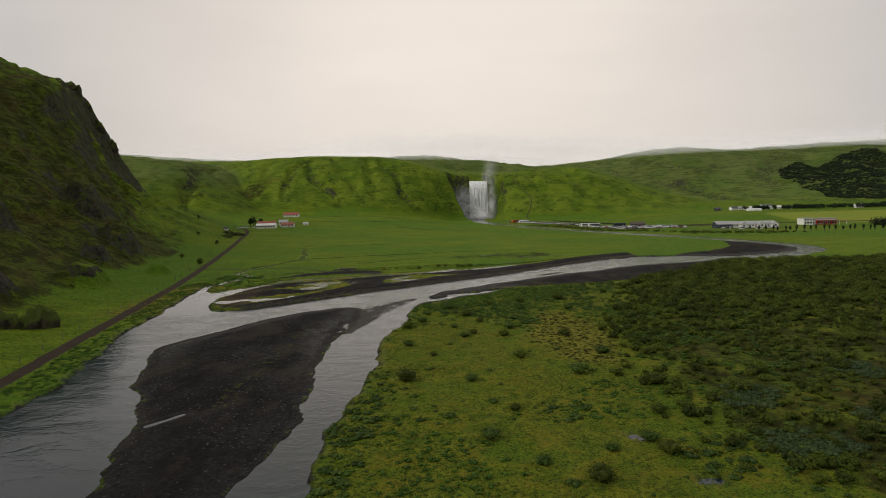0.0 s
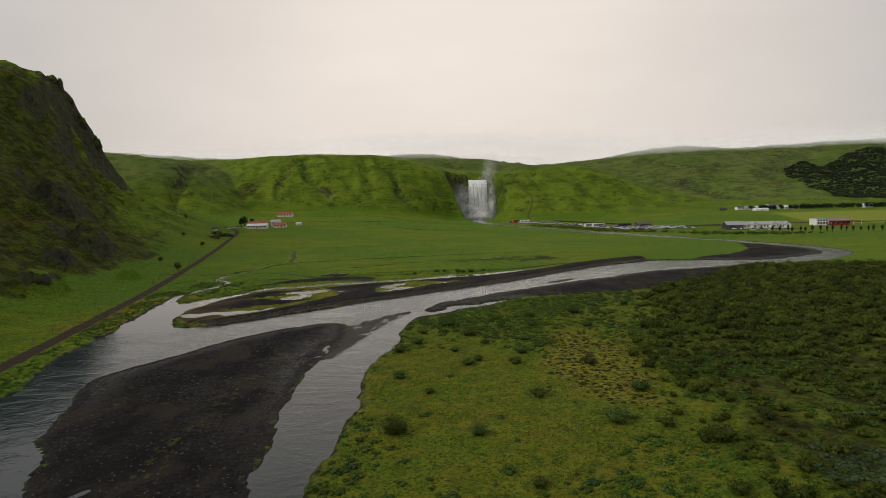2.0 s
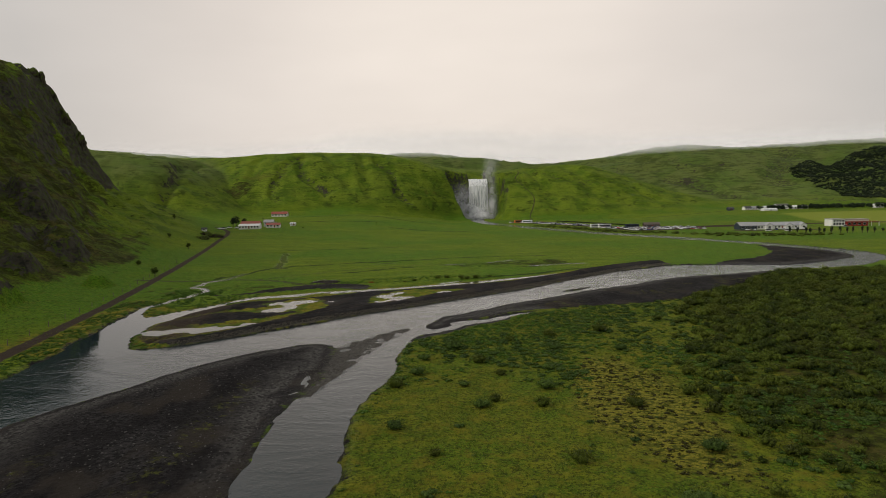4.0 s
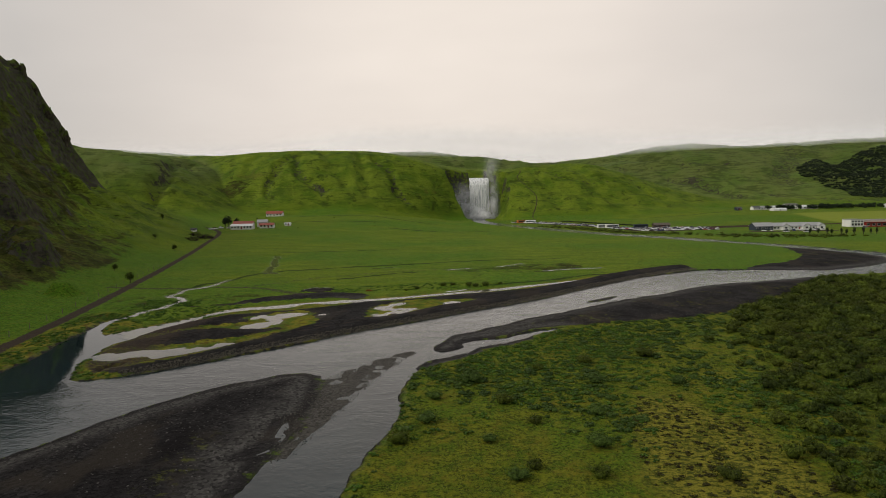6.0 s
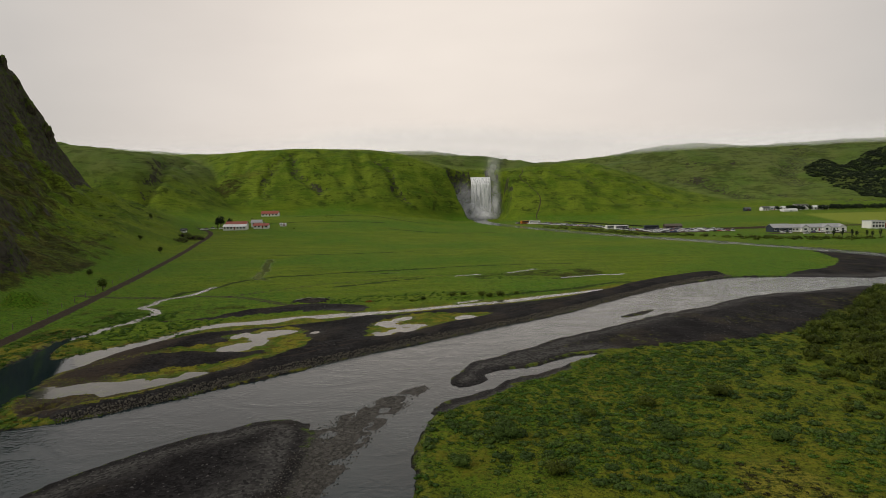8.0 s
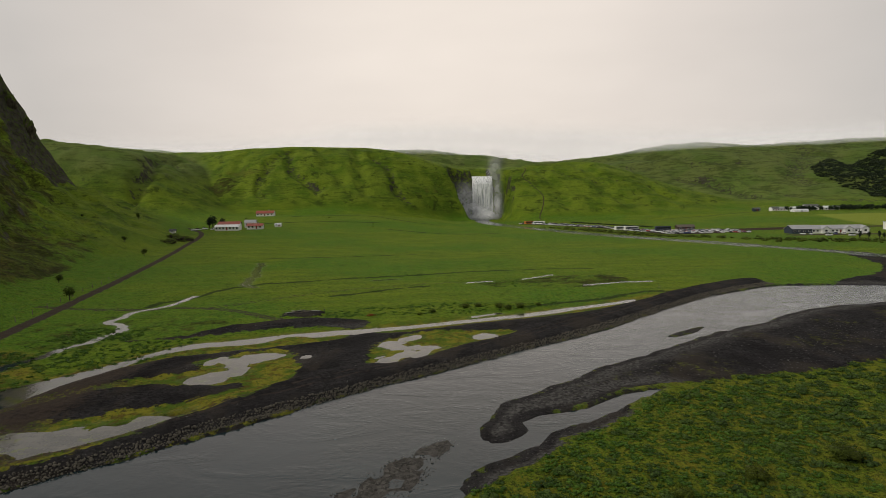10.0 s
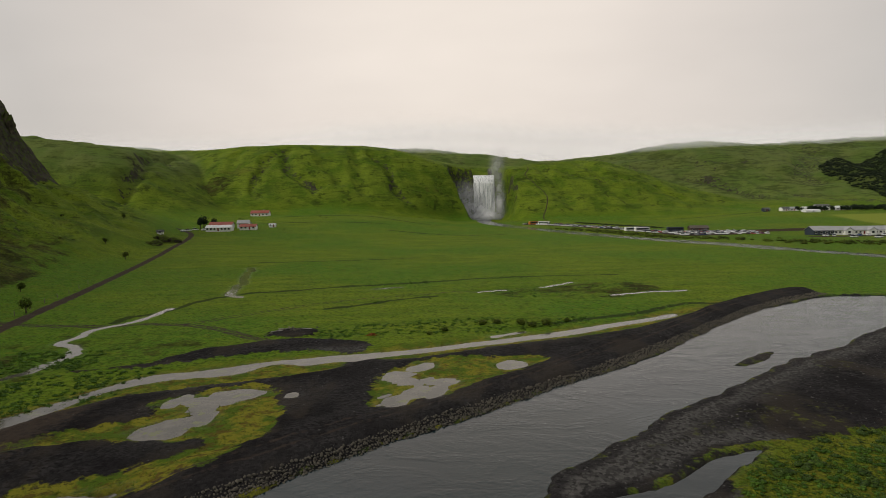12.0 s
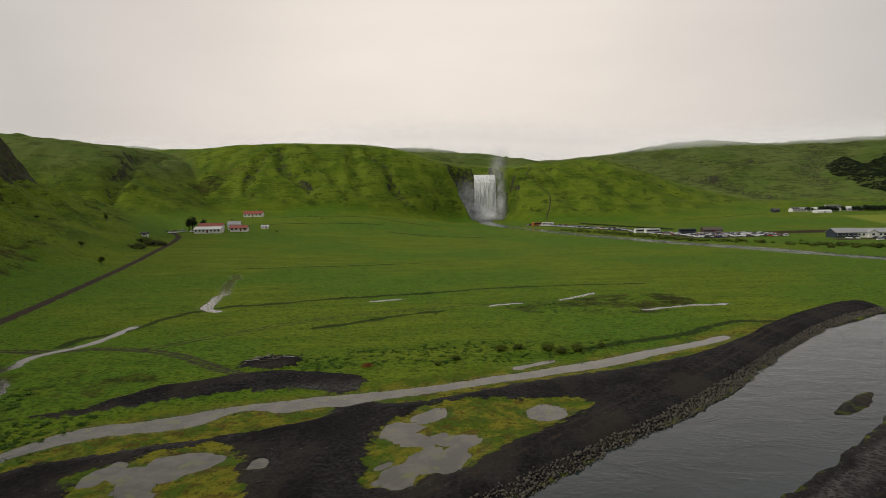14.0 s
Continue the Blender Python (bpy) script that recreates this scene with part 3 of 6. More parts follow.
def survey(px, py):
    """Height and cover of the ground at the places px, py."""
    near = step(700, 350, py)
    wx = px + near * (2.3 * (fbm(px, py, 5.0, 4, 0) - 0.5) + 3.0 * (fbm(px, py, 19.0, 3, 1) - 0.5))
    wy = py + near * (2.3 * (fbm(px, py, 5.0, 4, 2) - 0.5) + 3.0 * (fbm(px, py, 19.0, 3, 3) - 0.5))
    # water
    water = np.maximum(inside_depth(WATER_OUT, wx, wy), along(round_off(FAR_RIVER, False), px, py, 8.5))
    bars = np.maximum(inside_depth(ISLAND_OUT, wx, wy), inside_depth(round_off(MID_BAR), wx, wy))
    water = np.minimum(water, -bars)
    mx, my = px + 0.35 * (wx - px), py + 0.35 * (wy - py)
    creek = inside_depth(round_off(CREEK), mx, my) + 0.15
    for line, half in ((STREAM, 0.75), (BROOK, 1.0)):
        creek = np.maximum(creek, along(round_off(line, False), wx, wy, half))
    for line in WET_STRIPS:
        creek = np.maximum(creek, along(line, px, wy if line[0][1] > 100 else py, 0.5 if line[0][1] > 100 else 0.45))
    for pond in (POND_A, POND_B, POND_C, POND_D, POND_E, POND_F, POND_G, BACKWATER, BACKWATER_END):
        isl = 2.2 * (fbm(px, py, 2.4, 3, 4) - 0.50)
        creek = np.maximum(creek, inside_depth(round_off(pond), mx, my) + 0.45 - np.maximum(isl, 0) * 3.2)
    creek = np.maximum(creek, inside_depth(round_off(BAR_POOL), mx + 1.8 * (fbm(px, py, 2.2, 3, 3) - 0.5), my) - 0.35)
    wet = np.maximum(water, creek)
    # gravel
    moss_beds = np.maximum(inside_depth(round_off(MOSS_A), mx, my), inside_depth(round_off(MOSS_B), mx, my))
    rim = 1.6 * (fbm(px, py, 2.4, 3, 2) - 0.5)
    gravel = np.minimum(inside_depth(DYKE_OUT, mx, my), -moss_beds + rim)
    gravel = np.maximum.reduce([bars, gravel, inside_depth(BAR_OUT, wx, wy), inside_depth(round_off(LOWER_BAND), mx, my) + rim, inside_depth(round_off(UPPER_BAND), mx, my) + rim - 0.8 * step(-50, -66, px),
                                inside_depth(round_off(HEAP_GROUND), mx, my) + rim, inside_depth(round_off(FAR_BAR), wx, wy), along([(-6, 158), (-1, 163), (3.5, 168.5), (9, 173.5), (13, 177.5)], wx, wy, 1.3)])
    gravel = np.maximum(gravel, np.minimum(water + 0.05, 3.0))
    # plain and the fields that rise to the farm and to the hills
    z = 0.22 + 0.35 * (fbm(px, py, 30.0, 3, 1) - 0.5) + 0.30 * (fbm(px, py, 3.0, 3, 3) - 0.5)
    z = z + 13.5 * step(330, 790, py) * step(45, -120, px - 0.06 * (py - 700)) + 7.5 * step(600, 830, py) * step(230, 400, px)
    far_r = along(round_off(FAR_RIVER, False), px, py, 0.0, 60.0)
    z = z + (0.02 - z) * 0.94 * step(-60, -22, far_r) * step(400, 450, py)
    # low banks, bars that shelve into the water, the dyke
    shore = np.maximum(-wet, 0)
    dyke = along(DYKE_LINE, px, py, 0.0, 14.0)
    crown = step(-12, -7, dyke) * step(-0.2, -2.6, dyke) * step(-1.0, 1.0, inside_depth(DYKE_OUT, px, py))
    bar_z = WATER_LEVEL + np.minimum(0.10 + 0.075 * shore, 0.75) + 0.25 * (fbm(px, py, 9.0, 3, 5) - 0.5) * step(0, 5, shore)
    g = step(-0.6, 0.6, gravel)
    z = z * (1 - g) + bar_z * g
    low = step(-6.0, -0.4, creek) * (1 - g) * step(420, 380, py)
    z = z * (1 - low) + (WATER_LEVEL + 0.05) * low
    z = z + 0.75 * crown
    bed = step(-0.35, 0.55, wet)
    z = z * (1 - bed) + (WATER_LEVEL - 0.12 - np.minimum(0.12 * np.maximum(wet, 0), 0.7)) * bed
    # a shoal of stones between the bar and the near bank
    shoal = step(-2.5, 2.5, inside_depth(round_off(SHOAL), px, py)) * step(0.2, 0.8, bed)
    z = z * (1 - shoal) + (WATER_LEVEL + 0.022 + 0.15 * (fbm(px, py, 1.9, 3, 1) - 0.5)) * shoal
    # the hill on the far side of the gravel road
    foot = bend(py, [(-200, -62), (40, -76), (96, -84), (150, -94), (210, -106), (326, -130), (440, -160), (520, -178), (620, -215), (800, -300), (1200, -420)])
    d = (foot - px) * 0.97
    d = d + (9 * (fbm(px, py, 55, 3, 2) - 0.5) + 7 * (fbm(px, py, 14, 4, 5) - 0.5)) * step(4, 40, d)
    ap = np.interp(d, [-50, 0, 15, 50, 100, 130, 160, 200, 260, 420, 900], [0, 0, 2.0, 19, 60, 96, 126, 146, 156, 162, 180])
    nose = np.interp(d, [-50, 0, 50, 78, 90, 104, 116, 128, 160, 200, 420, 900], [0, 0, 18, 40, 58, 88, 114, 123, 136, 150, 160, 178])
    low = np.interp(d, [-50, 0, 50, 105, 200, 400, 900], [0, 0, 17, 41, 52, 60, 80])
    k1, k2 = step(360, 450, py), step(517, 531, py + 0.15 * (d - 100) + 10 * (fbm(px, py, 16, 3, 1) - 0.5))
    hl = (ap * (1 - k1) + nose * k1) * (1 - k2) + low * k2 * (1 - 0.75 * step(540, 800, py))
    slope_l = step(8, 60, d) * step(900, 600, py)
    for bx, by, ra, rb, bh, turn in BLUFFS:
        ca, sa = math.cos(radians(turn)), math.sin(radians(turn))
        u, v = ((px - bx) * ca + (py - by) * sa) / ra, (-(px - bx) * sa + (py - by) * ca) / rb
        hl = hl + bh * step(1.15, 0.35, np.hypot(u, v) + 0.9 * (fbm(px, py, 9, 4, 2) - 0.5))
    hl = hl + slope_l * (11 * (fbm(px + 0.5 * py, py, 40, 4, 0, True) - 0.56) + 4.2 * (fbm(px + 0.8 * py, (py - 0.8 * px) * 0.5, 11, 4, 3, True) - 0.56))
    hl = hl + slope_l * 0.9 * np.sin(hl / 1.7 + 7 * fbm(px, py, 45, 3, 4)) * step(20, 45, d) * step(0.40, 0.56, fbm(px, py, 60, 2, 1))
    # escarpment at the head of the valley
    yf = bend(px, [(-1200, 1040), (-520, 990), (-430, 900), (-340, 800), (-260, 735), (-200, 712), (-110, 728), (-50, 765), (0, 815), (30, 842), (90, 812), (115, 780), (200, 785), (330, 805), (460, 830), (700, 860), (2000, 900)])
    yt = bend(px, [(-1200, 1260), (-520, 1180), (-430, 1060), (-340, 940), (-260, 880), (-200, 868), (-110, 880), (-50, 888), (0, 896), (30, 902), (80, 905), (115, 925), (200, 945), (330, 965), (460, 1000), (2000, 1100)])
    zt = bend(px, [(-1200, 128), (-620, 120), (-520, 112), (-430, 94), (-340, 82), (-260, 82), (-200, 83), (-110, 83), (-50, 79), (0, 67), (30, 63), (80, 64), (115, 71), (200, 77), (240, 75), (280, 64), (318, 51), (370, 32), (418, 15), (470, 5), (700, 4), (2000, 4)])
    s = (py - yf) / (yt - yf) + 0.14 * (fbm(px, py, 90, 3, 4) - 0.5)
    prof = np.interp(s, [-1, 0, 0.15, 0.8, 1.0, 1.25], [0, 0, 0.06, 0.80, 0.95, 1.0])
    front = zt * prof + np.clip(s - 1.0, 0, 2.5) * 6.0 * step(600, 300, np.abs(px))
    gul = step(0.08, 0.35, s) * step(1.5, 0.95, s)
    front = front + gul * (2.4 * (fbm(px + 0.6 * py, py * 0.9, 130, 2, 1, True) - 0.62) + 12.0 * (fbm(px, py, 170, 2, 3) - 0.5) + 1.5 * (fbm(px, py, 17, 4, 5, True) - 0.6)) * step(0, 30, zt)
    front = front + gul * 0.45 * np.sin(front / 1.5 + 5 * fbm(px, py, 70, 3, 4)) * step(0.42, 0.60, fbm(px, py, 90, 2, 5)) * step(20, 45, zt)
    line = np.abs(2 * fbm(px + 0.4 * py, py * 0.35, 58, 3, 0) - 1)
    gully = step(0.15, 0.0, line) * step(0.12, 0.35, s) * step(1.25, 0.85, s) * step(20, 50, zt)
    front = front - 0.3 * gully
    # the far ridge, its top in the cloud
    yf2 = bend(px, [(-1500, 900), (-600, 960), (-300, 1010), (150, 1060), (250, 985), (340, 905), (430, 850), (560, 838), (800, 830), (2000, 800)])
    zt2 = bend(px, [(-2000, 150), (-900, 128), (-500, 122), (-300, 112), (0, 131), (100, 127), (170, 119), (248, 106), (330, 108), (392, 113), (460, 123), (525, 127), (615, 117), (748, 124), (881, 131), (1500, 165), (2500, 175)])
    s2 = (py - yf2) / 430.0 + 0.16 * (fbm(px, py, 160, 3, 2) - 0.5)
    back = zt2 * np.interp(s2, [-1, 0, 0.2, 0.5, 0.9, 1.1, 6.0], [0, 0, 0.14, 0.50, 0.93, 1.0, 0.6]) * step(2900, 1500, py)
    back = back + step(0.05, 0.4, s2) * step(1900, 1500, py) * (26 * (fbm(px + 0.5 * py, py * 0.8, 170, 4, 3, True) - 0.6) * step(1.1, 0.7, s2) + 5 * (fbm(px, py, 34, 4, 0, True) - 0.6))
    back = back + step(0.1, 0.4, s2) * step(1900, 1500, py) * 2.2 * np.sin(back / 3.4 + 5 * fbm(px, py, 90, 3, 4)) * step(0.40, 0.58, fbm(px, py, 130, 2, 1))
    # the shoulder behind the crag
    zt3 = bend(px, [(-1500, 125), (-700, 100), (-449, 84), (-387, 78), (-330, 70), (-290, 52), (-250, 18), (-220, 0), (0, 0)])
    s3 = (py - 590) / 130.0 + 0.25 * (fbm(px, py, 60, 3, 2) - 0.5)
    side = zt3 * np.interp(s3, [-1, 0, 0.2, 0.8, 1.0, 3.0], [0, 0, 0.12, 0.85, 0.98, 1.02]) + step(0.1, 0.4, s3) * step(5, 40, zt3) * (9 * (fbm(px, py, 70, 4, 0, True) - 0.62) + 3 * (fbm(px, py, 20, 4, 4, True) - 0.6))
    hills = np.maximum.reduce([hl, front, back, side, np.zeros_like(px)])
    cut = np.zeros_like(px)
    bare = np.zeros_like(px)
    rx, ry = px + 26 * (fbm(px, py, 38, 4, 2) - 0.5), py + 26 * (fbm(px, py, 38, 4, 5) - 0.5)
    for line, half, deep, stone in RAVINES:
        q = -along(round_off(line, False), rx, ry, 0.0, 3.0 * half) / half
        cut = np.maximum(cut, 0.9 * deep * step(1.5, 0.0, q))
        bare = np.maximum(bare, stone * step(1.35, 0.45, q + 0.7 * (fbm(px, py, 13, 3, 1) - 0.5)))
    hills = np.maximum(hills - cut * step(4, 30, hills), np.minimum(hills, 1.0))
    # the bowl behind the fall, and the lip over which the river comes
    bowl = inside_depth(np.array([(25, 905), (72, 908), (75, 885), (73, 850), (76, 822), (95, 785), (110, 750), (20, 750), (36, 815), (44, 852), (36, 884)], float),
                        px + 9 * (fbm(px, py, 18, 2, 0) - 0.5), py + 9 * (fbm(px, py, 18, 2, 1) - 0.5), 40.0)
    reach = np.where(px < 50, 16.0 + 26.0 * step(906, 880, py), 32.0 + 14.0 * step(900, 866, py))
    wall = step(0.0, 1.0, (-bowl - 1.0) / reach) * (54 + 8 * step(40, 66, px)) + step(-8, -40, bowl) * 60
    hills = np.where(bowl > -40, np.minimum(hills, wall), hills)
    lip = step(15.5, 12.5, np.abs(px - 55)) * step(899, 905, py) * step(1010, 960, py)
    hills = hills * (1 - lip) + np.minimum(hills, 55.8) * lip
    z = z + hills
    cover = {
        "gravel": gravel,
        "shore": np.maximum(np.minimum(shore, 9.0), 9.0 * step(0.5, 2.0, hills)),
        "hill": step(3, 12, hills) * 1.0,
        "meadow": step(-1.5, 1.5, np.minimum(px + 14 + 0 * py, np.maximum(-6 + 1.35 * (px + 20) - (py - 168), np.minimum(171 - py, px + 15)))) * step(262, 250, py) * step(2.0, 0.0, hills),
        "marsh": step(6.0, 0.5, py - np.interp(px, [-90, -82, -71, -67, -64, -60, -56, -49, -40, -26, -10, 7, 19, 30, 41, 60], [212, 208, 194, 197, 202, 210, 215, 218, 221, 225, 232, 238, 244, 250, 257, 270]) + 3 * (fbm(px, py, 9, 3, 1) - 0.5))
        * step(-92, -86, px) * step(-2, 2, py - np.interp(px, [-90, -62, -46, -28, -9, 14, 38, 64, 91], [150, 150, 160, 178, 194, 213, 236, 261, 279])) * step(3, 0, hills),
        "ochre": step(-4, 4, inside_depth(round_off(OCHRE_PATCH), px, py)),
        "tuft": np.maximum.reduce([step(0.60, 0.72, fbm(px, py, 8.0, 3, 2)) * step(-4, 4, px) * np.maximum(step(0, -2, inside_depth(DYKE_OUT, px, py)), 0.7 * step(-9.5, -13, dyke)), step(2.2, -1.0, -along([(-31, 80), (-30.7, 92.5), (-30, 98.3), (-30.4, 106.2), (-30.2, 116.2), (-29.9, 129.2)], px, py, 0.9)), step(1.8, -0.8, -along([(-44.6, 97.5), (-44.6, 104)], px, py, 0.6)), step(2.2, -1.0, -along([(10, 187.5), (17.8, 190.7), (25.8, 194.3), (36, 196)], px, py, 1.0))]) * step(1.0, 3.0, shore),
        "mown": step(-6, 6, inside_depth(np.array([(352, 560), (440, 560), (620, 640), (620, 760), (400, 740)], float), px, py)),
        "soil": step(-3, 3, inside_depth(np.array([(196, 545), (200, 572), (290, 590), (560, 600), (560, 585), (310, 572), (246, 552)], float), px, py)),
        "track": np.maximum.reduce([along(round_off(ROAD, False), px, py, 1.75), 0.55 - np.abs(-along(round_off(FIELD_TRACK, False), px, py, 0.0) - 0.75), 0.35 - np.abs(-along(LANE, px, py, 0.0) - 0.8), 0.25 - np.abs(np.abs(-along(DYKE_LINE, px, py, 0.0) - 5.6) - 0.9) * step(-60, -30, px) - 2.0 * step(0.0, -1.0, inside_depth(DYKE_OUT, px, py)),
                                    along(round_off(STAIR_PATH, False), px, py, 0.7), inside_depth(round_off(CAR_PARK), px, py), inside_depth(round_off(COACH_PARK), px, py), inside_depth(np.array(HOTEL_YARD, float), px, py)]),
        "ditch": np.maximum(np.maximum.reduce([along(round_off(q, False), px, wy, 1.2) for q in DITCHES]), np.maximum.reduce([along(round_off(q, False), px, py, 2.6) for q in FIELD_BANKS])),
        "shoal": shoal,
        "pebble": np.clip(0.10 + 0.9 * step(88, 122, py + 24 * (fbm(px, py, 20, 3, 2) - 0.5)) * step(2.0, -1.0, inside_depth(DYKE_OUT, px, py)), 0, 1),
        "bowl": bowl,
        "bluff": np.maximum.reduce([step(1.5, 0.6, np.hypot(px - b[0], py - b[1]) / b[2] + 0.5 * (fbm(px, py, 7, 3, 0) - 0.5)) for b in BLUFFS]),
        "gully": gully,
        "bare": bare,
        # mask of the haze-paled colour: far ridge and the shoulder behind the crag
        "hazy_upland": np.maximum(step(0.02, 0.16, s2) * step(-20, 8, back - front) * step(5, 20, back), 1.0 * step(20, 60, side) * step(-12, 2, side - np.maximum(front, hl)) * step(-235, -290, px)),
        "dleft": d,
        "creek": creek,
        "stream": water,
        # rough brown cover; on the left slope it also paints in shade
        "heath_shade": np.maximum.reduce([step(6, 22, d) * (0.24 + 0.48 * step(435, 310, py + 0.18 * d - 120 * step(40, 85, d))) * step(570, 500, py), 0.62 * bare, 0.5 * step(-4, 6, inside_depth(round_off([(2, 296), (19, 306), (53, 312), (58, 292), (37, 275), (16, 281), (0, 281)]), px, py)), 0.55 * step(1.1, 0.6, np.hypot((px + 252) / 22, (py - 792) / 26)), 0.42 * step(-3, 5, inside_depth(round_off([(-98, 200), (-78, 208), (-60, 220), (-50, 232), (-56, 244), (-70, 250), (-98, 248)]), px, py)), 0.62 * step(-4, 10, px - np.interp(py, [45, 52, 66, 92, 114, 150, 200, 247], [40, 36, 30, 31, 33, 46, 67, 97])) * step(258, 250, py)]),
    }
    return z, cover


GX = spaced([(-2600, 60), (-900, 16), (-420, 3.6), (-300, 2.4), (-110, 0.95), (-90, 0.8), (120, 0.8), (200, 1.7), (420, 3.6), (900, 14), (2600, 60)])
GY = spaced([(-260, 30), (20, 2.0), (45, 0.8), (260, 0.8), (330, 1.3), (560, 2.6), (790, 3.0), (810, 1.8), (915, 1.8), (940, 3.6), (1100, 7), (1500, 16), (4200, 90)])
PX, PY = np.meshgrid(GX, GY)
GZ, COVER = survey(PX, PY)
dzy, dzx = np.gradient(GZ, GY, GX)
STEEP = np.hypot(dzx, dzy)
outcrop = fbm(PX, PY, 48, 4, 4) * 0.6 + fbm(PX, PY, 15, 3, 1) * 0.4
COVER["rock"] = np.clip(step(1.5, 2.3, STEEP + 1.0 * (outcrop - 0.5)) * (1 - step(-38, -20, COVER["bowl"]) * np.where(PX > 66, 0.85 - 0.62 * step(0.44, 0.56, fbm(PX + 0.7 * PY, GZ, 13, 3, 2)) * step(14, 34, GZ), 0.42)) + 0.6 * step(0.6, 1.0, STEEP) * step(0.63, 0.72, outcrop) + 0.9 * COVER["bluff"] * step(0.55, 1.1, STEEP) + 1.1 * COVER["bare"] + 1.1 * step(468, 492, PY) * step(560, 540, PY) * step(62, 80, COVER["dleft"]) * step(0.55, 1.0, STEEP), 0, 1) * step(3, 8, GZ)
COVER["rock"] = np.maximum(COVER["rock"], step(-18, -4, COVER["bowl"] + 10 * (outcrop - 0.5)) * step(0.8, 1.7, STEEP) * step(58, 50, GZ + 12 * (outcrop - 0.5) - 14 * step(66, 74, PX)) * np.where(PX > 66, step(8, 26, GZ + 30 * (outcrop - 0.5)) * step(862, 884, PY), step(886, 897, PY + 10 * (outcrop - 0.5))) * np.where(PX > 70, 0.02 + 0.22 * step(0.46, 0.62, fbm(PX + 0.7 * PY, GZ, 15, 3, 2)), 0.18 + 0.28 * step(0.38, 0.60, fbm(PX + 0.7 * PY, GZ, 15, 3, 2))))


def ground_z(x, y):
    """Height of the ground sheet at one place."""
    i = int(np.clip(np.searchsorted(GX, x) - 1, 0, len(GX) - 2))
    j = int(np.clip(np.searchsorted(GY, y) - 1, 0, len(GY) - 2))
    u, v = (x - GX[i]) / (GX[i + 1] - GX[i]), (y - GY[j]) / (GY[j + 1] - GY[j])
    return float((GZ[j, i] * (1 - u) + GZ[j, i + 1] * u) * (1 - v) + (GZ[j + 1, i] * (1 - u) + GZ[j + 1, i + 1] * u) * v)


def interp_grid(xs, ys, f):
    """A field of the ground grid, read at many places."""
    i = np.clip(np.searchsorted(GX, xs) - 1, 0, len(GX) - 2)
    j = np.clip(np.searchsorted(GY, ys) - 1, 0, len(GY) - 2)
    u, v = (xs - GX[i]) / (GX[i + 1] - GX[i]), (ys - GY[j]) / (GY[j + 1] - GY[j])
    return (f[j, i] * (1 - u) + f[j, i + 1] * u) * (1 - v) + (f[j + 1, i] * (1 - u) + f[j + 1, i + 1] * u) * v


def grid_mesh(name, xs, ys, zs, material, covers=None, smooth=True):
    nx, ny = len(xs), len(ys)
    xx, yy = np.meshgrid(xs, ys)
    me = bpy.data.meshes.new(name)
    co = np.stack([xx.ravel(), yy.ravel(), zs.ravel()], 1).astype(np.float32)
    idx = np.arange(nx * ny).reshape(ny, nx)
    quads = np.stack([idx[:-1, :-1], idx[:-1, 1:], idx[1:, 1:], idx[1:, :-1]], -1).reshape(-1, 4)
    me.vertices.add(len(co))
    me.vertices.foreach_set("co", co.ravel())
    me.loops.add(quads.size)
    me.loops.foreach_set("vertex_index", quads.ravel().astype(np.int32))
    me.polygons.add(len(quads))
    me.polygons.foreach_set("loop_start", np.arange(0, quads.size, 4, dtype=np.int32))
    me.update(calc_edges=True)
    me.polygons.foreach_set("use_smooth", np.full(len(quads), smooth))
    for key, v in (covers or {}).items():
        a = me.attributes.new(key, "FLOAT", "POINT")
        a.data.foreach_set("value", v.ravel().astype(np.float32))
    me.materials.append(material)
    ob = new(name, me)
    return ob


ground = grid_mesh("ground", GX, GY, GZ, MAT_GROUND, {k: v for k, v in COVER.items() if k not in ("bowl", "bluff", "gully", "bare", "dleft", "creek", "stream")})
tagged(ground, "green valley floor and grassy hills with black gravel bars", "ground", kind="structure")
wxs, wys = np.linspace(-110, 215, 66), np.linspace(-200, 905, 220)
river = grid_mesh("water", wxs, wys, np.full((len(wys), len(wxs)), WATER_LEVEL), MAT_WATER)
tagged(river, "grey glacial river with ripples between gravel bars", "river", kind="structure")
# still water in the creek, the stream and the pools, a finger above the river sheet
cx, cy = np.arange(-92, 64, 1.2), np.arange(156, 372, 1.2)
qx, qy = np.meshgrid(cx, cy)
still = (interp_grid(qx, qy, COVER["creek"]) > -3.0) & (interp_grid(qx, qy, COVER["stream"]) < -0.3)
idx = np.arange(qx.size).reshape(qx.shape)
cells = still[:-1, :-1] & still[1:, 1:] & still[:-1, 1:] & still[1:, :-1]
corner = np.stack([idx[:-1, :-1], idx[:-1, 1:], idx[1:, 1:], idx[1:, :-1]], -1)[cells]
me = bpy.data.meshes.new("pond_water")
me.from_pydata(np.stack([qx.ravel(), qy.ravel(), np.full(qx.size, WATER_LEVEL + 0.015)], 1).tolist(), [], corner.tolist())
me.materials.append(MAT_POND)
tagged(new("pond_water", me), "shallow silty pools and a still creek in the marsh", "pond", kind="structure")

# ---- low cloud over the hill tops ----


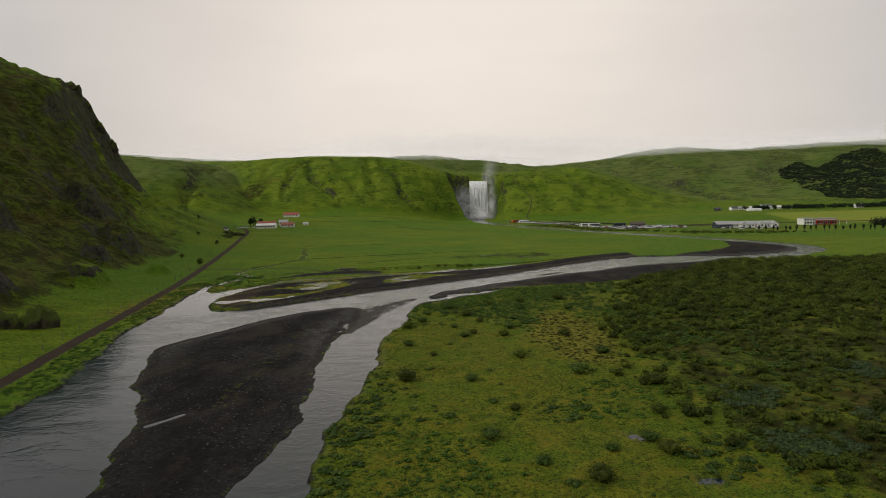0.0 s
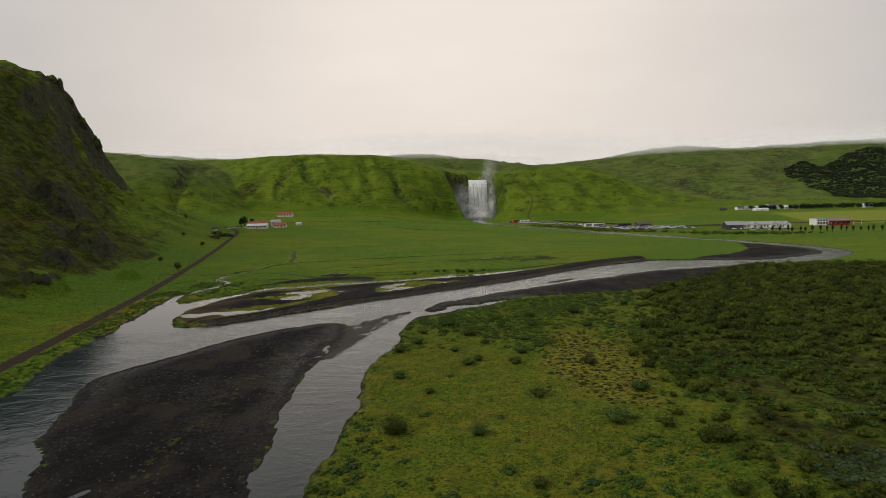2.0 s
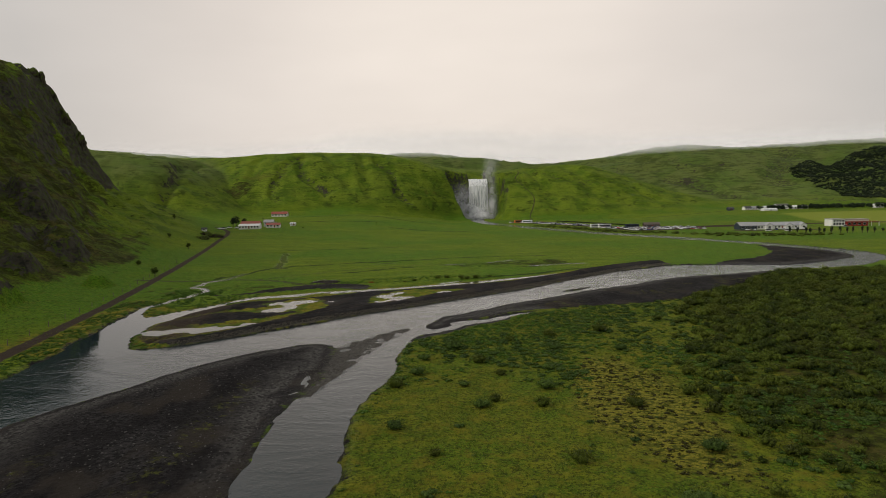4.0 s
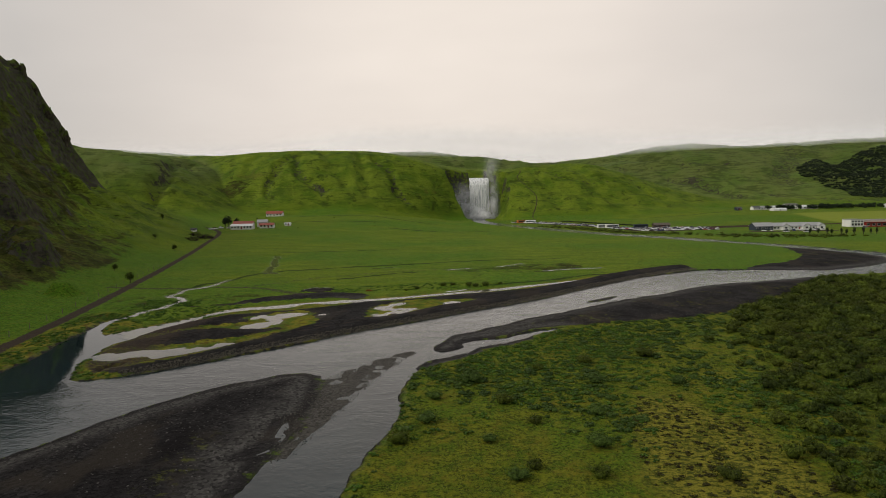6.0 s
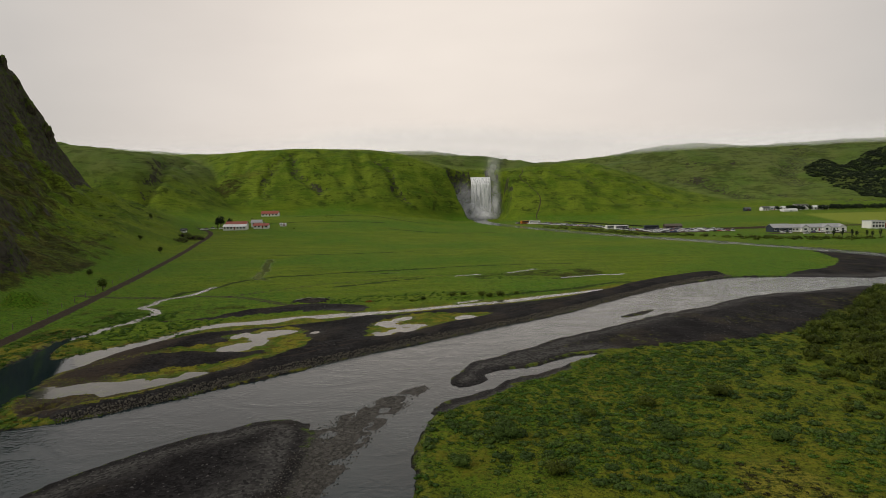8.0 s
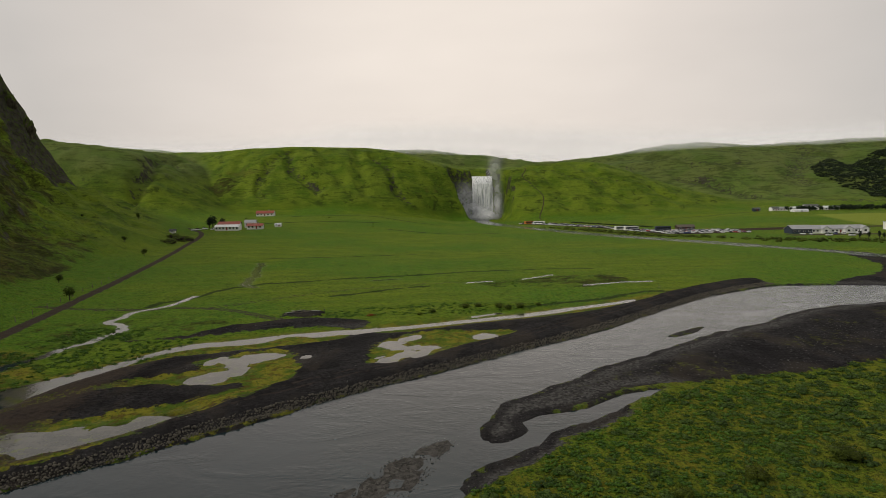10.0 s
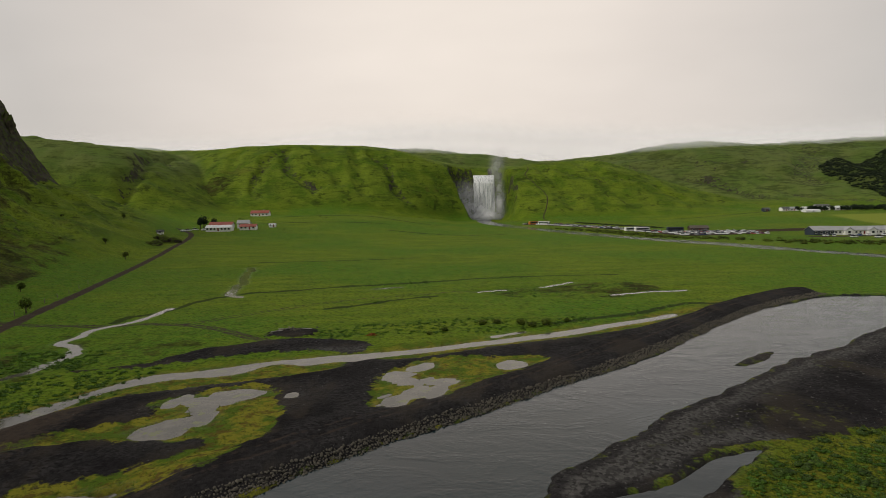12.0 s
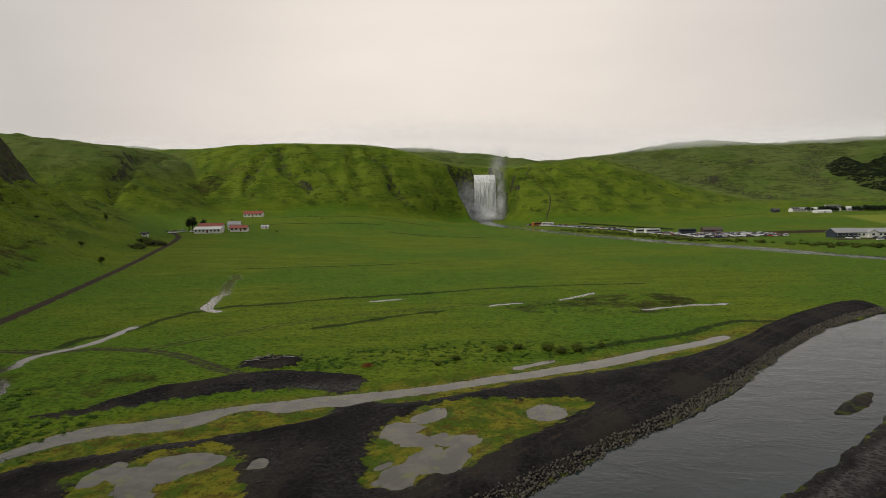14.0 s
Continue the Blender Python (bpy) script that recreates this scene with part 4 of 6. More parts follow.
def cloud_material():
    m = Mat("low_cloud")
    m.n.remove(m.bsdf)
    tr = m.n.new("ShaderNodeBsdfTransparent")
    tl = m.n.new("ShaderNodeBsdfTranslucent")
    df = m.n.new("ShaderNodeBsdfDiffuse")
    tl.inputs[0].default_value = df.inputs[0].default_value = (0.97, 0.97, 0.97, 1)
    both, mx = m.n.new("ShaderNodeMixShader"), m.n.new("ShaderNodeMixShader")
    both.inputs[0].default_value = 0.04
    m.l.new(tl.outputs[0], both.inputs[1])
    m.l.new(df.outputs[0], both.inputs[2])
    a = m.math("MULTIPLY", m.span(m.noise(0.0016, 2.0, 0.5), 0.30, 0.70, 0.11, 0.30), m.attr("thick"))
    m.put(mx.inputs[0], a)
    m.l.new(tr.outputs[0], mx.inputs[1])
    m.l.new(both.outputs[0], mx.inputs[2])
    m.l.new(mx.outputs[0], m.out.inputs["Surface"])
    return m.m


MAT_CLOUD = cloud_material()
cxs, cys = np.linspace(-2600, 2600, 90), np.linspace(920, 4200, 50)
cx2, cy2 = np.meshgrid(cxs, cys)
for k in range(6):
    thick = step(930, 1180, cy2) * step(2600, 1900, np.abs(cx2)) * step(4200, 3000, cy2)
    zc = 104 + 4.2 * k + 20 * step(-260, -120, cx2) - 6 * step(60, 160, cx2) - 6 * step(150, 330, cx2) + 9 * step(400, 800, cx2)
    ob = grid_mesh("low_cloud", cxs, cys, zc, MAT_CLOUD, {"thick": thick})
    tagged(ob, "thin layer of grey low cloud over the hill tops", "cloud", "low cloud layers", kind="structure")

# ---- the waterfall ----


def fall_material():
    m = Mat("white_water")
    st = m.noise(0.8, 6.0, 0.65, (1.0, 1.0, 0.03))
    st2 = m.noise(3.5, 4.0, 0.6, (1.0, 1.0, 0.10))
    v = m.math("ADD", m.math("MULTIPLY", st, 0.65), m.math("MULTIPLY", st2, 0.35))
    col = m.mix(m.span(v, 0.40, 0.53), (0.40, 0.41, 0.42), (0.94, 0.94, 0.94))
    return m.done(col, 0.6, m.bump(v, 0.7, 0.6), spec=0.3)


MAT_FALL = fall_material()
fx, fz = np.linspace(41.5, 68.5, 60), np.linspace(0, 1, 60)
bmf = bmesh.new()
rows_f = []
for kz in fz:
    row = []
    for x in fx:
        u = (x - 55) / 13.5
        zz = 56.6 * (1 - kz) - 0.3 + (0.5 if kz == 0 else 0)
        yy = 905.5 - 7.0 * min(1.0, kz * 6) ** 0.6 - 3.0 * kz + 1.4 * min(1.0, kz * 6) * float(fbm(np.array([x * 1.0]), np.array([kz * 4.0]), 1.6, 3, 1)[0]) - 1.0 * (1 - u * u)
        row.append(bmf.verts.new((x + 0.8 * (float(vnoise(np.array([kz * 9.0]), np.array([x * 0.4]), 2)[0]) - 0.5), yy, zz)))
    rows_f.append(row)
for r0, r1 in zip(rows_f[:-1], rows_f[1:]):
    for i in range(len(fx) - 1):
        bmf.faces.new((r0[i], r0[i + 1], r1[i + 1], r1[i])).smooth = True
mef = bpy.data.meshes.new("waterfall")
bmf.to_mesh(mef)
bmf.free()
mef.materials.append(MAT_FALL)
fall = tagged(new("waterfall", mef), "tall white curtain waterfall dropping from a dark cliff lip", "waterfall", kind="structure")

# ---- spray round the fall ----


def mist_material():
    m = Mat("spray")
    m.n.remove(m.bsdf)
    tr = m.n.new("ShaderNodeBsdfTransparent")
    tl = m.n.new("ShaderNodeBsdfTranslucent")
    df = m.n.new("ShaderNodeBsdfDiffuse")
    tl.inputs[0].default_value = df.inputs[0].default_value = (0.9, 0.9, 0.9, 1)
    both, mx = m.n.new("ShaderNodeMixShader"), m.n.new("ShaderNodeMixShader")
    m.l.new(tl.outputs[0], both.inputs[1])
    m.l.new(df.outputs[0], both.inputs[2])
    up = m.n.new("ShaderNodeCombineXYZ")
    up.inputs[1].default_value, up.inputs[2].default_value = -0.5, 0.87
    m.l.new(up.outputs[0], df.inputs["Normal"])
    both.inputs[0].default_value = 0.85
    a = m.math("MULTIPLY", m.span(m.noise(0.07, 5.0, 0.6), 0.28, 0.75, 0.25, 1.0), m.attr("thick"))
    m.put(mx.inputs[0], a)
    m.l.new(tr.outputs[0], mx.inputs[1])
    m.l.new(both.outputs[0], mx.inputs[2])
    m.l.new(mx.outputs[0], m.out.inputs["Surface"])
    return m.m


MAT_MIST = mist_material()


def mist(x, y, z, wide, high, dense):
    """A soft bank of spray: a bulging sheet that thins out to its rim."""
    n = 22
    u, v = np.meshgrid(np.linspace(-1, 1, n), np.linspace(-1, 1, n))
    r = np.hypot(u, v)
    thick = dense * step(1.0, 0.05, r)
    ob = grid_mesh("spray_mist", np.linspace(-wide, wide, n), np.linspace(-high, high, n), 6.0 * np.clip(1 - r * r, 0, 1), MAT_MIST, {"thick": thick})
    ob.matrix_world = Matrix.Translation((x, y, z)) @ Matrix.Rotation(radians(90), 4, "X")
    tagged(ob, "pale drifting spray rising beside the waterfall", "mist", "spray of the fall", kind="stuff")


for args in ((33, 890, 20, 22, 36, 0.72), (24, 892, 30, 22, 26, 0.35), (20, 872, 10, 20, 16, 0.35), (27, 880, 12, 26, 24, 0.66), (44, 882, 5, 30, 20, 0.85), (62, 880, 4, 22, 15, 0.85), (75, 893, 26, 10, 40, 0.72), (73, 886, 12, 13, 24, 0.60), (71, 900, 62, 15, 30, 0.52), (78, 930, 82, 18, 22, 0.30), (52, 872, 2, 30, 9, 0.55)):
    mist(*args)

# ---- making plants and stones ----


def part(name, data, material, parent=None, label=""):
    """Links a bmesh or a mesh as one object, under a thing or under a part."""
    if isinstance(data, bmesh.types.BMesh):
        me = bpy.data.meshes.new(name)
        data.to_mesh(me)
        data.free()
    else:
        me = data
    if material is not None and not me.materials:
        me.materials.append(material)
    ob = new(name, me)
    ob.parent = parent
    return tagged(ob, label)


def thing(name, m, label, category, group=""):
    ob = new(name)
    ob.empty_display_size = 0.3
    ob.matrix_world = m
    return tagged(ob, label, category, group)


def many(name, verts, faces, material, tint=None, smooth=False):
    """One mesh from stacked arrays of corners and faces."""
    me = bpy.data.meshes.new(name)
    k = faces.shape[1]
    me.vertices.add(len(verts))
    me.vertices.foreach_set("co", verts.astype(np.float32).ravel())
    me.loops.add(faces.size)
    me.loops.foreach_set("vertex_index", faces.astype(np.int32).ravel())
    me.polygons.add(len(faces))
    me.polygons.foreach_set("loop_start", np.arange(0, faces.size, k, dtype=np.int32))
    me.update(calc_edges=True)
    if smooth:
        me.polygons.foreach_set("use_smooth", np.ones(len(faces), bool))
    if tint is not None:
        a = me.attributes.new("tint", "FLOAT", "POINT")
        a.data.foreach_set("value", tint.astype(np.float32))
    me.materials.append(material)
    return me


def heights(xs, ys, field=None):
    return interp_grid(xs, ys, GZ if field is None else field)


def leaf_cloud(rng, n, wide, high, leaf, lobes=5, low=0.05):
    """Leaves in a few uneven lobes, as quads: corners and faces."""
    a = rng.rand(lobes) * 6.283
    rr = wide * 0.55 * np.sqrt(rng.rand(lobes))
    cen = np.stack([rr * np.cos(a), rr * np.sin(a), high * (0.35 + 0.35 * rng.rand(lobes))], 1)
    size = wide * (0.38 + 0.25 * rng.rand(lobes))
    w = rng.randint(0, lobes, n)
    d = rng.normal(size=(n, 3))
    d /= np.linalg.norm(d, axis=1)[:, None]
    p = cen[w] + d * (size[w] * (0.55 + 0.5 * rng.rand(n)))[:, None] * np.array([1, 1, 0.75 * high / wide])
    p[:, 2] = np.abs(p[:, 2]) + low
    t1 = np.cross(d, rng.normal(size=(n, 3))) + 0.30 * rng.normal(size=(n, 3))
    t1 /= np.linalg.norm(t1, axis=1)[:, None]
    t2 = np.cross(t1, d + 0.35 * rng.normal(size=(n, 3)))
    t2 /= np.linalg.norm(t2, axis=1)[:, None]
    s = leaf * (0.6 + 0.8 * rng.rand(n))[:, None]
    v = np.stack([p - t1 * s, p + t2 * s * 0.45, p + t1 * s, p - t2 * s * 0.5], 1).reshape(-1, 3)
    return v, np.arange(n * 4).reshape(n, 4)


def bush_shape(rng, wide, high, lobes, leaves, leaf, detail=2):
    """A bush: lumpy masses of foliage with single leaves standing off them, as triangles."""
    verts, faces, base = [], [], 0
    bm = bmesh.new()
    bmesh.ops.create_icosphere(bm, subdivisions=detail, radius=1.0)
    bm.verts.ensure_lookup_table()
    ball = np.array([tuple(v.co) for v in bm.verts])
    tris = np.array([[v.index for v in f.verts] for f in bm.faces])
    bm.free()
    for k in range(lobes):
        a, r = 6.283 * (k + 0.6 * rng.rand()) / lobes, wide * 0.5 * (0.5 + 0.5 * rng.rand()) * (lobes > 1)
        size = wide * (0.42 + 0.26 * rng.rand())
        mid = np.array([r * math.cos(a), r * math.sin(a), high * (0.30 + 0.25 * rng.rand())])
        lump = size * (0.30 + 0.50 * rng.rand(len(ball)))
        p = mid + ball * lump[:, None] * np.array([1, 1, 0.85 * high / wide])
        verts.append(p)
        faces.append(tris + base)
        base += len(p)
        n = leaves // lobes
        d = rng.normal(size=(n, 3))
        d[:, 2] = np.abs(d[:, 2]) * 0.9 - 0.15
        d /= np.linalg.norm(d, axis=1)[:, None]
        q = mid + d * (size * (0.35 + 0.95 * rng.rand(n)))[:, None] * np.array([1, 1, 0.85 * high / wide])
        t1 = np.cross(d, rng.normal(size=(n, 3))) + 0.35 * rng.normal(size=(n, 3))
        t1 /= np.linalg.norm(t1, axis=1)[:, None]
        t2 = np.cross(t1, d)
        s_ = leaf * (0.6 + 0.9 * rng.rand(n))[:, None]
        verts.append(np.stack([q - t1 * s_, q + t1 * s_ * 0.8 + d * s_ * 0.5, q + t2 * s_ * 0.7], 1).reshape(-1, 3))
        faces.append(np.arange(3 * n).reshape(n, 3) + base)
        base += 3 * n
    v = np.vstack(verts)
    v[:, 2] = np.maximum(v[:, 2], -0.1)
    return v, np.vstack(faces)


def grass_tuft(rng, blades, high, wide):
    a = rng.rand(blades) * 6.283
    root = np.stack([np.cos(a), np.sin(a), np.zeros(blades)], 1) * (wide * 0.35 * rng.rand(blades))[:, None]
    out = np.stack([np.cos(a), np.sin(a), np.zeros(blades)], 1)
    side = np.stack([-np.sin(a), np.cos(a), np.zeros(blades)], 1)
    tip = root + out * (wide * (0.3 + 0.7 * rng.rand(blades)))[:, None]
    tip[:, 2] = high * (0.6 + 0.6 * rng.rand(blades))
    b = wide * 0.09
    root[:, 2] -= 0.05
    v = np.stack([root - side * b, root + side * b, tip], 1).reshape(-1, 3)
    return v, np.arange(blades * 3).reshape(blades, 3)


def strew(name, rng, templates, xs, ys, scales, material, label, category, sink=0.0, squash=None):
    """Plants or stones strewn on the ground, joined into one object."""
    zs = heights(xs, ys) - sink * scales
    ang, pick, tint = rng.rand(len(xs)) * 6.283, rng.randint(0, len(templates), len(xs)), rng.rand(len(xs))
    allv, allf, allt, base = [], [], [], 0
    for k, (tv, tf) in enumerate(templates):
        idx = np.nonzero(pick == k)[0]
        if not len(idx):
            continue
        c, s, sc = np.cos(ang[idx])[:, None], np.sin(ang[idx])[:, None], scales[idx][:, None]
        vx = (tv[None, :, 0] * c - tv[None, :, 1] * s) * sc + xs[idx][:, None]
        vy = (tv[None, :, 0] * s + tv[None, :, 1] * c) * sc + ys[idx][:, None]
        vz = tv[None, :, 2] * sc + zs[idx][:, None]
        allv.append(np.stack([vx, vy, vz], -1).reshape(-1, 3))
        allf.append((tf[None] + (np.arange(len(idx)) * len(tv))[:, None, None]).reshape(-1, tf.shape[1]) + base)
        allt.append(np.repeat(tint[idx], len(tv)))
        base += len(idx) * len(tv)
    me = many(name, np.vstack(allv), np.vstack(allf), material, np.concatenate(allt))
    return tagged(new(name, me), label, category, kind="stuff")


def jitter(rng, x0, x1, y0, y1, gap):
    xs, ys = np.meshgrid(np.arange(x0, x1, gap), np.arange(y0, y1, gap))
    return xs.ravel() + (rng.rand(xs.size) - 0.5) * gap * 1.3, ys.ravel() + (rng.rand(xs.size) - 0.5) * gap * 1.3


def leaf_material(name, dark, light, brown, amount=0.35):
    m = Mat(name)
    v = m.math("ADD", m.math("MULTIPLY", m.attr("tint"), 0.7), m.math("MULTIPLY", m.island(), 0.3))
    col = m.mix(m.span(v, 0.15, 0.85, smooth=False), dark, light)
    col = m.mix(m.span(m.noise(0.12, 3.0), 0.45, 0.65, 0, amount), col, brown)
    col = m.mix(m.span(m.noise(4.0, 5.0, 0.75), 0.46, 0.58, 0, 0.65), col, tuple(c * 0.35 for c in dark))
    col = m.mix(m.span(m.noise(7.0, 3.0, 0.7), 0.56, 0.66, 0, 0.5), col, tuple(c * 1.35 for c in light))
    m.done(col, 0.7, spec=0.15)
    tl = m.n.new("ShaderNodeBsdfTranslucent")
    m.l.new(col, tl.inputs[0])
    mx = m.n.new("ShaderNodeMixShader")
    mx.inputs[0].default_value = 0.25
    m.l.new(m.bsdf.outputs[0], mx.inputs[1])
    m.l.new(tl.outputs[0], mx.inputs[2])
    m.l.new(mx.outputs[0], m.out.inputs["Surface"])
    return m.m


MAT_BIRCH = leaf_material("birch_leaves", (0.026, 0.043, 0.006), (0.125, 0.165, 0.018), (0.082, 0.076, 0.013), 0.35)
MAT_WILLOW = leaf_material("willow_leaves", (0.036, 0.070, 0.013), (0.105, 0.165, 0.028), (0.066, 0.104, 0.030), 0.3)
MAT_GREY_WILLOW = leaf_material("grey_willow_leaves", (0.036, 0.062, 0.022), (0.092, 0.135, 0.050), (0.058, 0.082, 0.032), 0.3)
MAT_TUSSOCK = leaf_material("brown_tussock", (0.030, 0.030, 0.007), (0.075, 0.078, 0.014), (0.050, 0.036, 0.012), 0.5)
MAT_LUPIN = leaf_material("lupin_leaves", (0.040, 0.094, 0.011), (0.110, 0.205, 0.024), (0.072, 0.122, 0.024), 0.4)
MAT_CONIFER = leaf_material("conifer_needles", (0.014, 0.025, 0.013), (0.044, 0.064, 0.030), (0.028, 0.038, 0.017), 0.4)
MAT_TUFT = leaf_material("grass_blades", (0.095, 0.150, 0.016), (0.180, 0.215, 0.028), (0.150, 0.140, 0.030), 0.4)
MAT_BARK = Mat("bark").done((0.055, 0.045, 0.035), 0.9)


def stone_material(name, dark, light):
    m = Mat(name)
    v = m.math("ADD", m.math("MULTIPLY", m.island(), 0.5), m.math("MULTIPLY", m.rand(), 0.5))
    col = m.mix(m.span(v, 0.2, 0.8), dark, light)
    col = m.mix(m.span(m.noise(2.5, 6.0, 0.7), 0.45, 0.7, 0, 0.7), col, (0.030, 0.028, 0.024))
    return m.done(col, 0.85, m.bump(m.noise(5.0, 6.0, 0.7), 0.8, 0.15), spec=0.2)


MAT_STONE = stone_material("basalt_stone", (0.026, 0.023, 0.019), (0.125, 0.112, 0.088))
MAT_RIFFLE = stone_material("riffle_stones", (0.050, 0.046, 0.040), (0.150, 0.140, 0.122))
MAT_PEBBLE = stone_material("river_pebbles", (0.024, 0.023, 0.023), (0.105, 0.099, 0.094))


def crag_material():
    m = Mat("mossy_rock")
    col = m.mix(m.span(m.noise(0.6, 7.0, 0.7, (1, 1, 0.4)), 0.35, 0.7), (0.028, 0.023, 0.016), (0.100, 0.084, 0.054))
    n = m.n.new("ShaderNodeNewGeometry")
    sx = m.n.new("ShaderNodeSeparateXYZ")
    m.l.new(n.outputs["Normal"], sx.inputs[0])
    up = m.math("ADD", sx.outputs[2], m.math("MULTIPLY", m.math("SUBTRACT", m.noise(0.5, 5.0, 0.7), 0.5), 1.1))
    col = m.mix(m.span(up, 0.10, 0.48), col, m.mix(m.noise(1.5, 4.0), (0.040, 0.066, 0.010), (0.092, 0.112, 0.018)))
    return m.done(col, 0.9, m.bump(m.noise(1.2, 7.0, 0.7), 0.9, 0.6), spec=0.15)


MAT_CRAG = crag_material()

# ---- plants of the near bank ----
rng = np.random.RandomState(5)
BUSH = [bush_shape(rng, 1.05, 1.30, 5, 200, 0.135, 1) for _ in range(7)]
LOWBUSH = [bush_shape(rng, 0.95, 0.50, 4, 84, 0.10, 1) for _ in range(6)]
HERB = [bush_shape(rng, 0.72, 0.34, 3, 48, 0.085, 1) for _ in range(6)]
TUSSOCK = [bush_shape(rng, 0.70, 0.26, 3, 48, 0.08, 1) for _ in range(5)]
TUFT = [grass_tuft(rng, 9, 0.20, 0.24) for _ in range(6)]


def dry_land(xs, ys, margin=0.6):
    return (heights(xs, ys, COVER["gravel"]) < -margin) & (heights(xs, ys, COVER["meadow"]) > 0.5) & (xs < 0.79 * ys + 6)


def thicket_edge(ys):
    return np.interp(ys, [45, 52, 66, 92, 114, 150, 200, 247], [40, 36, 30, 31, 33, 46, 67, 97])


xs, ys = jitter(rng, 28, 205, 48, 252, 2.15)
ok = dry_land(xs, ys, 1.0) & (xs > thicket_edge(ys) + 12 * (fbm(xs, ys, 9, 3, 1) - 0.5) - 2 + 5 * (rng.rand(len(xs)) - 0.5))
dens = fbm(xs, ys, 16, 3, 2)
far_t = step(95, 150, ys)
ok &= rng.rand(len(xs)) < np.where(dens > 0.33 - 0.12 * far_t, 0.80 + 0.18 * far_t, 0.22)
xs, ys, far_t = xs[ok], ys[ok], far_t[ok]
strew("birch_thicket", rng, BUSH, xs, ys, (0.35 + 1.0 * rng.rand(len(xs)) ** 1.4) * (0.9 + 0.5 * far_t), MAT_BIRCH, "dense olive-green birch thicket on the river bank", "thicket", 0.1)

xs, ys = jitter(rng, -14, 95, 48, 205, 1.15)
patch = fbm(xs, ys, 15, 3, 4)
strip = (xs < -9.0) & (ys < 76)
side = step(110, 165, ys) * 0.16 + step(18, 34, xs) * 0.10
ok = dry_land(xs, ys, 0.4) & ((rng.rand(len(xs)) < 0.62 * step(0.50, 0.74, patch + side)) | (strip & (rng.rand(len(xs)) < 0.8)) | (rng.rand(len(xs)) < 0.012))
ok &= xs < thicket_edge(ys) + 30
xs, ys = xs[ok], ys[ok]
strew("willow_scrub", rng, LOWBUSH, xs, ys, 0.3 + 1.1 * rng.rand(len(xs)) ** 2, MAT_WILLOW, "low green willow scrub among the grass", "scrub", 0.08)
xs, ys = jitter(rng, 32, 78, 52, 101, 0.95)
ok = np.zeros(len(xs), bool)
for poly in ([(33.9, 61.1), (36.3, 66.1), (40.1, 67.3), (44.4, 65.7), (46, 62), (41.9, 59.5), (36.9, 58.8)], [(58.5, 91.3), (60.8, 98.6), (63.8, 98.5), (68, 93), (72, 88), (66, 85), (61.9, 87.1)], [(36.2, 76.6), (38, 81.6), (43.2, 85.8), (46, 82), (44, 77), (40.9, 75.5)], [(49, 70), (53, 75), (58, 72), (54, 67)]):
    ok |= inside_depth(round_off(poly), xs + 3 * (fbm(xs, ys, 4, 2, 1) - 0.5), ys + 3 * (fbm(xs, ys, 4, 2, 2) - 0.5)) > 0
xs, ys = xs[ok], ys[ok]
strew("grey_willow_scrub", rng, LOWBUSH, xs, ys, 0.7 + 0.7 * rng.rand(len(xs)), MAT_GREY_WILLOW, "low grey-green willow scrub in dense patches", "scrub", 0.08)

xs, ys = jitter(rng, -14, 95, 48, 215, 0.72)
patch = fbm(xs, ys, 20, 3, 0)
lup = inside_depth(round_off([(-2, 158), (7, 170), (18, 181), (29, 186), (36, 184), (36, 172), (22, 156), (6, 150)]), xs, ys) > 0
lup |= inside_depth(round_off([(34.8, 119), (41, 122.8), (50.9, 120), (57.2, 119), (52, 109.5), (41.4, 108.5), (34.9, 113)]), xs, ys) > 0
ok = dry_land(xs, ys, 0.2) & ((lup & (rng.rand(len(xs)) < 0.8)) | (rng.rand(len(xs)) < 0.5 * step(0.50, 0.70, patch + 0.08 * step(110, 150, ys))))
ok &= xs < thicket_edge(ys) + 25
xs, ys = xs[ok], ys[ok]
strew("lupin_patch", rng, HERB, xs, ys, 0.3 + 1.0 * rng.rand(len(xs)) ** 2, MAT_LUPIN, "fresh green lupin leaves in dense patches", "lupins", 0.05)

xs, ys = jitter(rng, -15, 75, 46, 190, 0.52)
ok = dry_land(xs, ys, 0.1) & (xs < thicket_edge(ys) + 12) & (rng.rand(len(xs)) < 0.30 + 0.6 * (fbm(xs, ys, 6, 3, 3) > 0.52))
xs, ys = xs[ok], ys[ok]
strew("grass_tufts", rng, TUFT, xs, ys, 0.5 + 0.9 * rng.rand(len(xs)), MAT_TUFT, "short yellow-green grass tufts on mossy ground", "grass", 0.0)

xs, ys = jitter(rng, -86, 45, 160, 262, 0.9)
ok = (heights(xs, ys, COVER["gravel"]) < -0.2) & (heights(xs, ys, COVER["shore"]) > 0.25) & (heights(xs, ys, COVER["marsh"]) > 0.4) & (rng.rand(len(xs)) < 0.55)
xs, ys = xs[ok], ys[ok]
strew("marsh_grass", rng, TUFT, xs, ys, 0.6 + 0.9 * rng.rand(len(xs)), MAT_TUFT, "yellow-green marsh grass round shallow pools", "grass", 0.0)

